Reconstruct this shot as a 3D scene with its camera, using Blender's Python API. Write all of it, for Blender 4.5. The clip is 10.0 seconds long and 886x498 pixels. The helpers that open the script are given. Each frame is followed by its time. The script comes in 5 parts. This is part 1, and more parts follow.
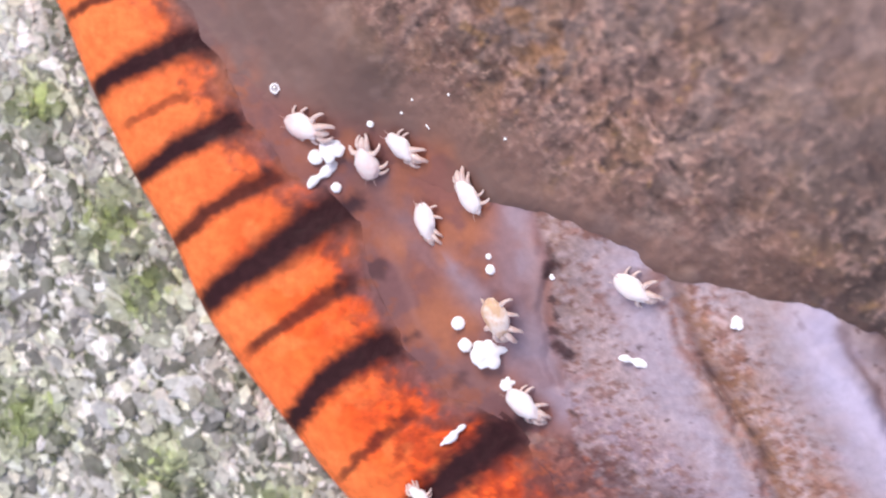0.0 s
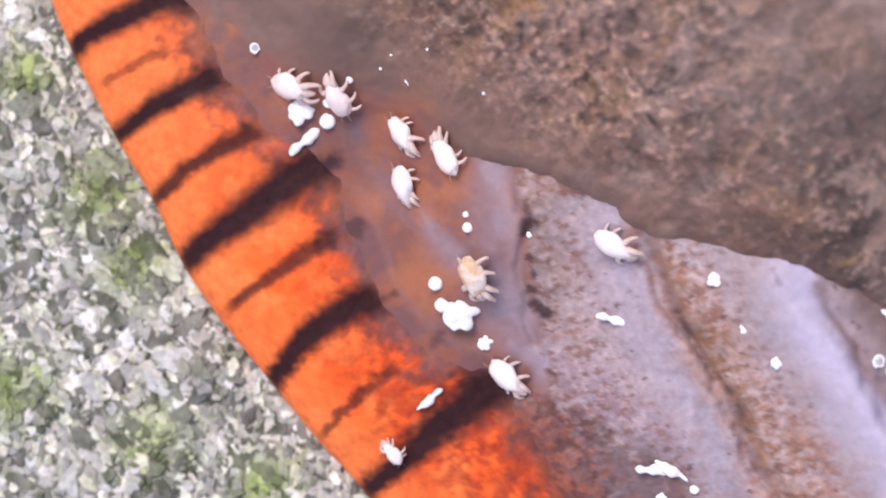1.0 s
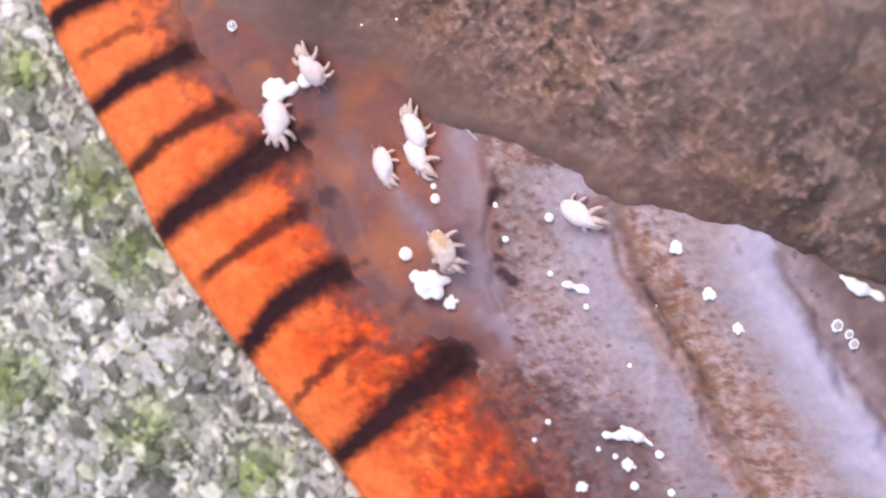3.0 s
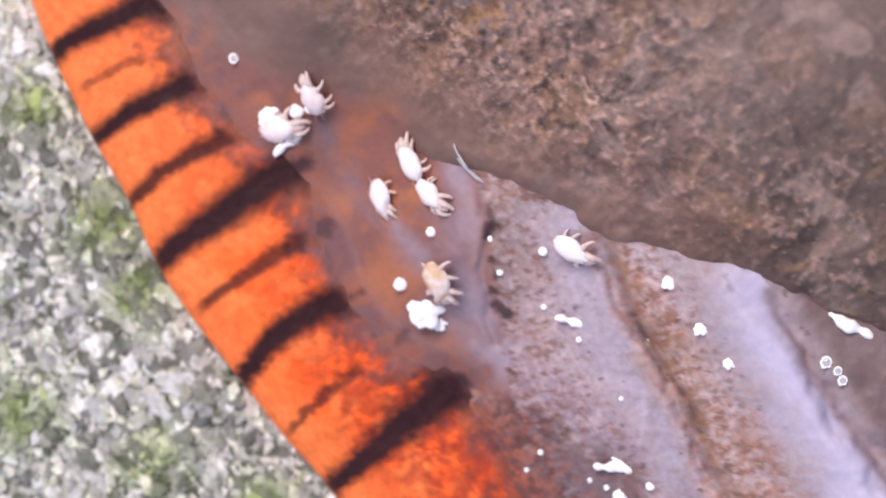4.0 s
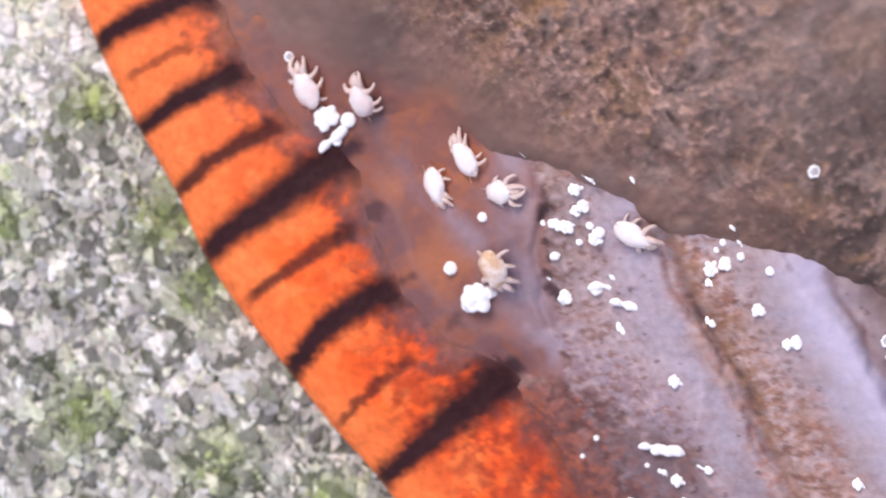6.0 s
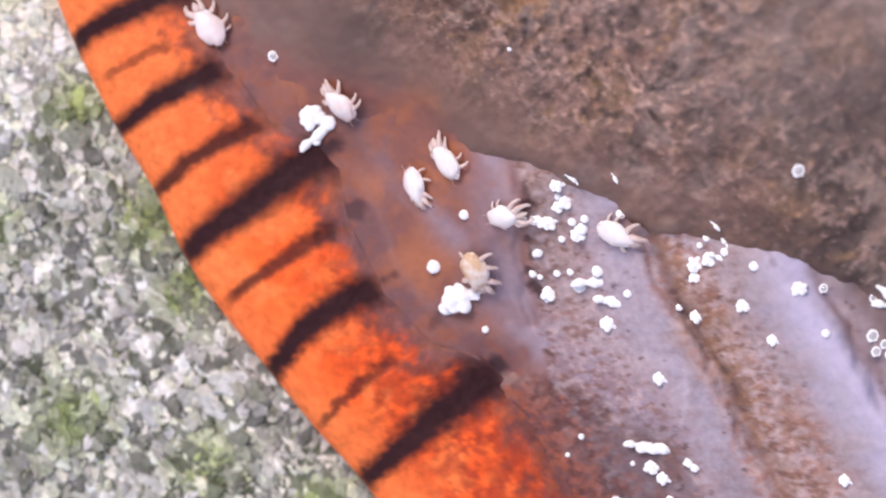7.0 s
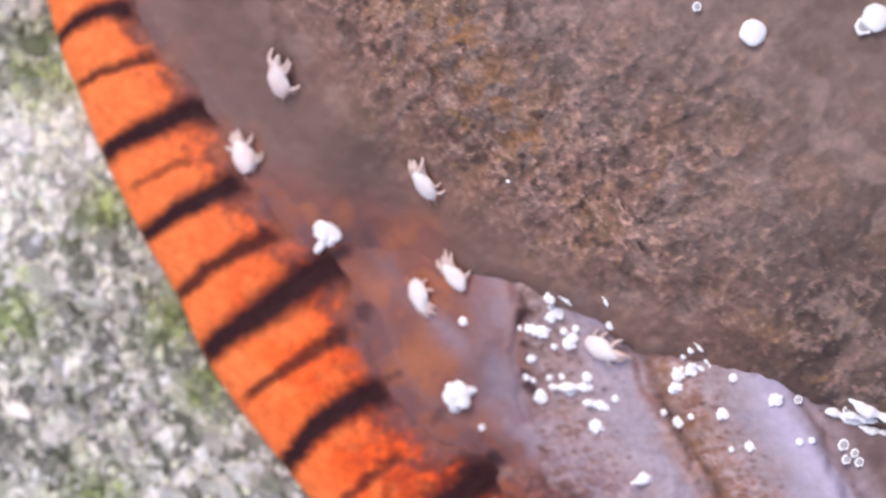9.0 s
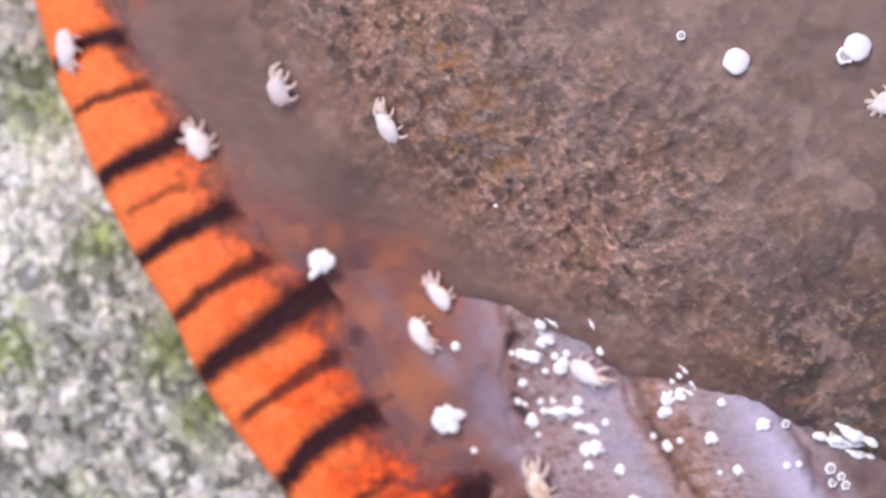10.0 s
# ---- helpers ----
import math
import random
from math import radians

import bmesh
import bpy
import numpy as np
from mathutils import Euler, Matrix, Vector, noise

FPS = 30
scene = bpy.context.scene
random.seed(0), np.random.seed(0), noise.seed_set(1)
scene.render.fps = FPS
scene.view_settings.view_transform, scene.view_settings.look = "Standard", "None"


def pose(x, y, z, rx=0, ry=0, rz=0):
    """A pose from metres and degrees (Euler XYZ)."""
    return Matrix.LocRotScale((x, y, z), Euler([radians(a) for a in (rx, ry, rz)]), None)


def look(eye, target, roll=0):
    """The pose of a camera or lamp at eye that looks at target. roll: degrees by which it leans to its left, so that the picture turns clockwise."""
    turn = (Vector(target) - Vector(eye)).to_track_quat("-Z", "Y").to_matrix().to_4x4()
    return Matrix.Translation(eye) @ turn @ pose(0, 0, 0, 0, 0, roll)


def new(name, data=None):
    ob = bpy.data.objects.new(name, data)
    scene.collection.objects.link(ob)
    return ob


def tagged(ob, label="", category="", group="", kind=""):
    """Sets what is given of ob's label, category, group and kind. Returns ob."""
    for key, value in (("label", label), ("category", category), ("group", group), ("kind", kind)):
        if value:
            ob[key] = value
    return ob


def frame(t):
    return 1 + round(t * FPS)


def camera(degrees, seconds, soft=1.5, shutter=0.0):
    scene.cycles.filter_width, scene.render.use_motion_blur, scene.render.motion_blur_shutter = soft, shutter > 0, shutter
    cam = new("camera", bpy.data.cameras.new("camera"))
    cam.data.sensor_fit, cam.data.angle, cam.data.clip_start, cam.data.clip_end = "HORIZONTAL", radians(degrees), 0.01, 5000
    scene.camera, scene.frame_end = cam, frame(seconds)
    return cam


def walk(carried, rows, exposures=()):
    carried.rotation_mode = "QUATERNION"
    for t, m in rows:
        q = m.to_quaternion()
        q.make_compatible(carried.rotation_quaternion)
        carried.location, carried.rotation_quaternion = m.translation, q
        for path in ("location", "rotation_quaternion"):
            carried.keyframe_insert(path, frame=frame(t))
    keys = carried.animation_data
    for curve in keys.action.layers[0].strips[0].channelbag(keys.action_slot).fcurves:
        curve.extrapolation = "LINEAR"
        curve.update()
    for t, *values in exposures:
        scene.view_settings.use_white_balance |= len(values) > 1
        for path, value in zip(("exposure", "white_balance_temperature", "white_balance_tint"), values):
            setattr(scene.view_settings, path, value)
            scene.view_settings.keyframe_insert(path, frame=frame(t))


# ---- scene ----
# The world is at true size: the slug's flank fills about ten millimetres.
MM = 0.001

# ---- camera ----
cam = camera(20.0, 10.0, soft=2.0)
cam.data.dof.use_dof = True
cam.data.dof.focus_distance = 27.6 * MM
cam.data.dof.aperture_fstop = 165.0


def mm_pose(x, y, z, rx=0, ry=0, rz=0):
    return pose(x * MM, y * MM, z * MM, rx, ry, rz)


walk(cam, [(t, mm_pose(x, y, z, 0, 0, rz)) for t, x, y, z, rz in (
    (0.0, -0.027, -0.237, 29.386, -0.22), (0.2, -0.012, -0.433, 29.126, -0.18), (0.5, 0.059, -0.583, 28.735, -0.11), (0.7, 0.167, -0.502, 28.964, -0.19),
    (1.0, 0.105, -0.573, 29.308, -0.30), (1.2, 0.133, -0.656, 29.248, -0.46), (1.5, 0.190, -0.571, 29.158, -0.70), (2.0, 0.228, -0.568, 29.450, -0.62),
    (2.2, 0.265, -0.685, 29.520, -0.62), (3.3, 0.208, -0.678, 29.940, -0.62), (3.5, 0.205, -0.664, 29.966, -0.60), (3.8, 0.250, -0.410, 30.121, -0.32),
    (4.0, 0.173, -0.230, 30.225, -0.14), (4.2, 0.104, -0.060, 30.135, -0.08), (4.5, 0.001, -0.013, 30.000, 0.00), (4.7, 0.026, -0.025, 30.104, -0.08),
    (5.0, -0.130, -0.122, 30.261, -0.21), (5.2, -0.360, -0.116, 30.153, -0.51), (5.5, -0.593, -0.316, 29.990, -0.95), (5.7, -0.608, -0.330, 29.970, -1.05),
    (6.8, -0.560, -0.256, 29.720, -1.64), (7.0, -0.474, -0.337, 29.690, -1.71), (7.2, -0.412, -0.237, 29.796, -1.61), (7.5, -0.430, -0.151, 29.954, -1.45),
    (7.7, -0.459, -0.100, 30.170, -1.55), (8.0, -0.744, 0.088, 30.494, -1.70), (8.2, -0.844, 0.214, 30.769, -1.53), (8.5, -0.626, 0.739, 31.182, -1.27),
    (8.7, -0.580, 0.882, 31.326, -1.13), (9.0, -0.526, 0.935, 31.542, -0.93), (9.2, -0.501, 0.989, 31.703, -0.96), (9.5, -0.511, 1.021, 31.944, -1.00),
    (9.7, -0.466, 1.160, 31.946, -1.02), (10.0, -0.414, 1.320, 31.950, -1.06))],
    exposures=((0.0, 0.11, 6750, 22), (0.5, 0.27, 6750, 22), (1.0, 0.07, 6750, 22), (2.2, 0.01, 6750, 22), (3.5, 0.02, 6750, 22), (4.5, 0.06, 6750, 22), (5.5, 0.02, 6750, 22), (7.5, -0.08, 6750, 23), (8.2, -0.12, 6750, 23), (8.8, -0.10, 6750, 23), (10.0, -0.06, 6750, 23)))

# The slug creeps over the ground; flank and mantle shift a little on it.
SLUG = ((0.0, 0.513, -0.470), (0.5, 0.453, -0.407), (1.0, 0.393, -0.344), (1.5, 0.334, -0.281), (2.0, 0.275, -0.221),
        (3.5, 0.106, -0.075), (4.0, 0.052, -0.040), (4.5, 0.001, -0.013), (5.0, -0.049, 0.008), (5.5, -0.095, 0.021),
        (7.0, -0.210, 0.034), (7.5, -0.238, 0.035), (8.0, -0.260, 0.039), (8.5, -0.275, 0.047), (9.0, -0.282, 0.064),
        (9.5, -0.279, 0.092), (10.0, -0.267, 0.137))
FRINGE = ((0.0, -0.04, -0.05, 0.3), (0.5, -0.03, -0.05, 0.9), (1.0, -0.01, -0.01, 0.8), (1.5, 0, -0.015, 0.6), (2.0, -0.015, -0.015, 0.55), (3.5, 0, 0, 0),
          (4.0, 0, 0, 0), (4.5, 0, 0, 0), (5.0, 0.008, -0.004, -0.25), (5.5, 0.015, -0.01, -0.5), (7.0, 0, -0.01, -0.8), (7.5, 0.01, -0.03, -0.7),
          (8.0, 0.02, -0.035, -0.5), (8.5, 0.035, -0.045, -0.4), (9.0, 0.05, -0.045, -0.5), (9.5, 0.05, -0.03, -0.45), (10.0, 0.045, -0.02, -0.2))
FLANK = ((0.0, 0, 0, 1.2), (0.5, 0.005, 0, 1.25), (1.0, 0, 0, 1.1), (1.5, 0, 0.008, 0.55), (2.0, -0.01, 0, 0.42), (3.5, 0, 0, 0.26), (4.5, 0, 0, 0), (5.0, 0, 0.004, -0.1),
         (5.5, 0.002, 0.008, -0.45), (7.0, 0, 0.017, -0.45), (8.0, 0.006, 0.005, -0.4), (9.0, 0.02, 0.035, -0.3), (10.0, 0, 0.06, 0))
MANTLE = ((0.0, -0.04, -0.03, 1.5), (0.5, -0.03, -0.02, 1.4), (1.0, -0.016, -0.02, 1.2), (2.0, -0.01, 0, 0.8), (3.5, 0.003, 0.02, 0.4), (4.0, -0.003, 0.01, 0.3),
          (4.5, 0, 0, 0), (5.0, 0.014, -0.006, -0.05), (5.5, 0.055, -0.054, -0.35), (7.0, 0.085, -0.128, -0.6), (7.5, 0.095, -0.155, -0.6), (8.0, 0.105, -0.17, -0.8),
          (8.5, 0.08, -0.23, -0.7), (9.0, 0.09, -0.22, -0.5), (9.5, 0.09, -0.20, -0.5), (10.0, 0.05, -0.18, -0.7))


def along(rows, t):
    ts = [r[0] for r in rows]
    return tuple(float(np.interp(t, ts, [r[k] for r in rows])) for k in range(1, len(rows[0])))


# ---- world and light: an overcast sky with a broad soft sun ----
world = bpy.data.worlds.new("sky")
scene.world = world
world.use_nodes = True
wn = world.node_tree
sky = wn.nodes.new("ShaderNodeTexSky")
sky.sky_type, sky.sun_disc = "NISHITA", False
sky.sun_elevation, sky.sun_rotation = radians(52), radians(205)
wn.links.new(sky.outputs[0], wn.nodes["Background"].inputs[0])
wn.nodes["Background"].inputs[1].default_value = 0.15
sun = new("sun", bpy.data.lights.new("sun", "SUN"))
sun.data.energy, sun.data.angle, sun.data.color = 3.2, radians(28), (1.0, 0.95, 0.88)
sun.matrix_world = look((-0.35, 0.55, 0.85), (0, 0, 0))


# ---- noise and distance in the plan, in millimetres ----
def lattice(ix, iy, seed):
    h = (ix.astype(np.int64) * 374761393 + iy.astype(np.int64) * 668265263 + seed * 974711) & 0x7FFFFFFF
    h = ((h ^ (h >> 13)) * 1274126177) & 0x7FFFFFFF
    return ((h ^ (h >> 16)) & 0xFFFF) / 65535.0


def vnoise(x, y, size, seed=0):
    x, y = np.asarray(x) / size, np.asarray(y) / size
    ix, iy = np.floor(x), np.floor(y)
    u, v = x - ix, y - iy
    u, v = u * u * (3 - 2 * u), v * v * (3 - 2 * v)
    a, b, c, d = (lattice(ix + i, iy + j, seed) for i, j in ((0, 0), (1, 0), (0, 1), (1, 1)))
    return (a * (1 - u) + b * u) * (1 - v) + (c * (1 - u) + d * u) * v


def fbm(x, y, size, seed=0, octaves=4):
    total, weight = 0, 0
    for k in range(octaves):
        ca, sa = math.cos(0.6 + k), math.sin(0.6 + k)
        total = total + vnoise(x * ca - y * sa, x * sa + y * ca, size / 2 ** k, seed + 17 * k) / 2 ** k
        weight += 1 / 2 ** k
    return total / weight


def cells(x, y, size, seed=0):
    """Distances to the nearest and second nearest feature point, and a random value of the nearest cell."""
    x, y = np.asarray(x) / size, np.asarray(y) / size
    ix, iy = np.floor(x), np.floor(y)
    f1, f2, tone = np.full(x.shape, 9.0), np.full(x.shape, 9.0), np.zeros(x.shape)
    for i in (-1, 0, 1):
        for j in (-1, 0, 1):
            cx, cy = ix + i, iy + j
            d = np.hypot(cx + lattice(cx, cy, seed) - x, cy + lattice(cx, cy, seed + 5) - y)
            near = d < f1
            f2 = np.where(near, f1, np.minimum(f2, d))
            tone = np.where(near, lattice(cx, cy, seed + 9), tone)
            f1 = np.where(near, d, f1)
    return f1, f2, tone


def spline(points, steps):
    p = np.array(points, float)
    q = np.vstack([2 * p[0] - p[1], p, 2 * p[-1] - p[-2]])
    s = np.linspace(0, len(p) - 1, steps)
    i = np.minimum(s.astype(int), len(p) - 2)
    t = (s - i)[:, None]
    a, b, c, d = q[i], q[i + 1], q[i + 2], q[i + 3]
    return 0.5 * (2 * b + (c - a) * t + (2 * a - 5 * b + 4 * c - d) * t * t + (3 * b - a - 3 * c + d) * t ** 3)


def side(x, y, line):
    """Signed distance from a line in the plan; positive to its left."""
    x, y = np.asarray(x, float), np.asarray(y, float)
    best, sign = np.full(x.shape, 1e9), np.ones(x.shape)
    for (ax, ay), (bx, by) in zip(line[:-1], line[1:]):
        dx, dy = bx - ax, by - ay
        u = np.clip(((x - ax) * dx + (y - ay) * dy) / (dx * dx + dy * dy), 0, 1)
        ex, ey = x - ax - u * dx, y - ay - u * dy
        d = ex * ex + ey * ey
        near = d < best
        best, sign = np.where(near, d, best), np.where(near, np.sign(dx * ey - dy * ex), sign)
    return np.sqrt(best) * sign


def ramp(x, a, b):
    u = np.clip((np.asarray(x) - a) / (b - a), 0, 1)
    return u * u * (3 - 2 * u)


# ---- shape of the slug: lines in the plan ----
OUTER = ((-5.62, 5.73), (-5.05, 3.53), (-4.83, 2.94), (-4.51, 2.1), (-4.27, 1.6), (-4.02, 1.09), (-3.61, 0.38), (-3.28, -0.37),
         (-2.87, -1.0), (-2.27, -1.78), (-1.77, -2.42), (-1.23, -3.05), (-0.45, -4.15), (0.77, -5.72))
INNER = ((-4.73, 6.02), (-3.98, 3.9), (-3.61, 3.31), (-3.04, 2.71), (-2.9, 2.22), (-2.65, 1.79), (-2.2, 1.19), (-1.52, 0.82),
         (-1.32, -0.01), (-0.95, -0.73), (-0.41, -1.39), (0.33, -1.72), (1.34, -3.4), (2.44, -4.96))
SEAM = spline(((-7.4, 13.0), (-4.74, 6.03), (-4.05, 4.16), (-3.60, 3.33), (-2.98, 2.58), (-2.66, 1.86), (-2.17, 1.20), (-1.56, 0.80), (-1.32, 0.20),
               (-1.13, -0.36), (-0.80, -0.98), (-0.40, -1.36), (0.26, -1.66), (0.48, -2.06), (0.80, -2.66), (1.48, -3.66),
               (2.4, -4.97), (4.69, -8.63), (7.5, -13.0)), 60)
EDGE = spline(((-7.4, 13.0), (-4.75, 6.04), (-4.28, 4.85), (-3.82, 3.74), (-3.36, 3.01), (-2.85, 2.42), (-2.36, 1.98), (-1.80, 1.52), (-1.22, 1.34), (-0.54, 1.02), (0.32, 0.70), (1.19, 0.35), (1.86, 0.00), (2.52, -0.24), (3.01, -0.49), (3.56, -0.61), (4.16, -0.81), (4.93, -1.10), (6.12, -1.57), (7.65, -2.77), (10.36, -7.6), (14.0, -13.5)), 60)
GROOVES = (
    (spline(((0.38, 0.69), (0.55, 0.26), (0.63, -0.18), (0.66, -0.75), (0.77, -1.27)), 16), 0.05, 0.06),
    (spline(((1.93, -0.06), (2.09, -0.49), (2.28, -0.99), (2.62, -1.61), (2.88, -2.11), (3.16, -2.74), (3.48, -3.38)), 16), 0.11, 0.09),
    (spline(((3.68, -0.67), (3.96, -1.22), (4.27, -1.71), (4.81, -2.51), (5.49, -3.43)), 16), 0.13, 0.16),
    (spline(((0.3, -1.72), (0.75, -1.93), (1.39, -2.3), (2.01, -2.6), (2.63, -3.1)), 16), 0.05, 0.16))
BAND = spline(((-2.2, 4.9), (-1.15, 3.2), (-0.45, 2.3), (0.3, 1.65), (1.2, 1.1), (2.2, 0.45), (3.4, -0.3)), 14)
RIDGE = spline(((3.17, -0.61), (3.48, -1.04), (3.91, -1.72), (4.41, -2.52), (5.02, -3.44)), 14)
CRACK = spline(((2.26, -0.95), (2.40, -1.24), (2.62, -1.60), (2.84, -1.90), (3.02, -2.30)), 16)
AXIS, ACROSS = (0.525, -0.852), (0.852, 0.525)


def base_height(x, y):
    d = side(x, y, SEAM)
    rise = np.sqrt(np.maximum(d, 0) ** 2 + 0.49) - 0.7
    return np.where(d > 0, 0.95 + 2.7 * (1 - np.exp(-rise / 2.4)), 0.95 + 0.2 * np.maximum(d, -0.12) + 1.2 * np.minimum(d + 0.12, 0))


def flank_height(x, y):
    z = base_height(x, y)
    for line, deep, wide in GROOVES:
        g = np.abs(side(x, y, line) + 0.35 * (fbm(x, y, 0.4, 24, 3) - 0.5))
        deep = deep * ramp(-side(x, y, EDGE), -0.05, 0.5)
        z = z - deep * np.exp(-(g / wide) ** 2) + 0.35 * deep * np.exp(-((g - 2.2 * wide) / (1.3 * wide)) ** 2)
    z = z - 0.07 * np.exp(-(side(x, y, CRACK) / 0.045) ** 2)
    z = z + 0.22 * np.exp(-(side(x, y, RIDGE) / 0.55) ** 2)
    d = side(x, y, SEAM)
    z = z + 0.02 * np.exp(-((d - 0.24) / 0.09) ** 2) * ramp(-y, -0.9, -0.2)
    return z + (0.16 * (fbm(x, y, 0.9, 3) - 0.5) + 0.04 * (fbm(x, y, 0.16, 4, 3) - 0.5)) * (0.15 + 0.85 * ramp(d, 0.05, 0.5))


def mantle_height(x, y):
    d = side(x, y, EDGE) + 0.20 * (fbm(x, y, 0.5, 30, 3) - 0.5) + 0.07 * (fbm(x, y, 0.12, 29, 2) - 0.5)
    ease = 0.9 * (1 - ramp(x, -1.0, 0.2)) + 0.02
    far = np.sqrt(np.maximum(d, 0) ** 2 + ease ** 2) - ease
    lip = np.where(d > 0, (0.003 + 0.157 * ramp(x, -0.6, 0.6)) * (1 - np.exp(-np.maximum(d, 0) / 0.10)) + 2.3 * (1 - np.exp(-far / 3.2)), (0.22 + 1.78 * ramp(x, -1.0, 0.2)) * d)
    z = base_height(x, y) + lip
    across = side(x, y, BAND)
    rough = ramp(d, -0.1, 0.25) * (0.06 + 1.0 * np.exp(-((across - 0.35) / np.where(across > 0.35, 1.9, 0.62)) ** 2) * (1 - 0.45 * ramp(x - 0.6 * y, 1.0, 2.2)))
    swell = 0.22 * (fbm(x, y, 0.9, 33, 3) - 0.5) * ramp(d, 0, 0.3)
    skin = 0.16 * (fbm(x, y, 0.9, 3) - 0.5) + 0.04 * (fbm(x, y, 0.16, 4, 3) - 0.5)
    share = (1 - ramp(x, -0.8, 0.1)) * (1 - ramp(d, 0.3, 1.2))
    return z + rough * (0.15 * (fibres(x, y) - 0.55) + 0.05 * (fbm(x, y, 0.07, 32, 2) - 0.5)) + swell * (1 - share) + skin * share


def fibres(x, y):
    """A net of fine creases: folded noise at two sizes."""
    wx, wy = x + 0.12 * (fbm(x, y, 0.2, 43, 2) - 0.5), y + 0.12 * (fbm(x, y, 0.2, 44, 2) - 0.5)
    a = 1 - np.abs(2 * vnoise(wx * 0.8 + wy * 0.6, wy * 0.8 - wx * 0.6, 0.115, 45) - 1)
    b = 1 - np.abs(2 * vnoise(wx * 0.3 - wy * 0.95, wy * 0.3 + wx * 0.95, 0.062, 46) - 1)
    c = 1 - np.abs(2 * vnoise(wx * 0.6 - wy * 0.5, wy * 0.85 + wx * 0.5, 0.21, 50) - 1)
    return 0.34 * a + 0.16 * b + 0.50 * c


def taper(x, y, z):
    """Rounds the slug's two ends and its far side down to the ground."""
    u, w = x * AXIS[0] + y * AXIS[1], x * ACROSS[0] + y * ACROSS[1]
    u = np.clip(u, -13.0, 13.0)
    e = np.sqrt(np.clip(1 - (np.maximum(np.abs(u) - 7.6, 0) / 5.4) ** 2, 0.0, 1))
    f = np.sqrt(np.clip(1 - (np.maximum(w - 6.6, 0) / 4.6) ** 2, 0.0, 1))
    w = 3.2 + (w - 3.2) * e
    return u * AXIS[0] + w * ACROSS[0], u * AXIS[1] + w * ACROSS[1], np.where(z > 0, (z + 0.05) * e * f - 0.05, z)


# ---- meshes from grids ----
def grid_mesh(name, x, y, z, keep=None, tint=None, grain=None):
    """A sheet from a grid of places, with the quads where keep holds, a colour for each corner point and how grainy it is."""
    rows, cols = x.shape
    index = np.arange(rows * cols).reshape(rows, cols)
    quads = np.stack([index[:-1, :-1], index[:-1, 1:], index[1:, 1:], index[1:, :-1]], -1).reshape(-1, 4)
    if keep is not None:
        k = (keep[:-1, :-1] & keep[:-1, 1:] & keep[1:, 1:] & keep[1:, :-1]).reshape(-1)
        quads = quads[k]
    used = np.unique(quads)
    remap = np.zeros(rows * cols, int)
    remap[used] = np.arange(len(used))
    places = np.stack([x, y, z], -1).reshape(-1, 3)[used] * MM
    mesh = bpy.data.meshes.new(name)
    mesh.from_pydata(places.tolist(), [], remap[quads].tolist())
    mesh.polygons.foreach_set("use_smooth", [True] * len(mesh.polygons))
    if tint is not None:
        layer = mesh.attributes.new("pigment", "FLOAT_COLOR", "POINT")
        rough = np.ones(len(used)) if grain is None else grain.reshape(-1)[used]
        rgba = np.concatenate([tint.reshape(-1, 3)[used], rough[:, None]], 1)
        layer.data.foreach_set("color", rgba.astype(np.float32).reshape(-1))
    mesh.update()
    return mesh


def blend(a, b, m):
    return np.asarray(a) * (1 - m[..., None]) + np.asarray(b) * m[..., None]


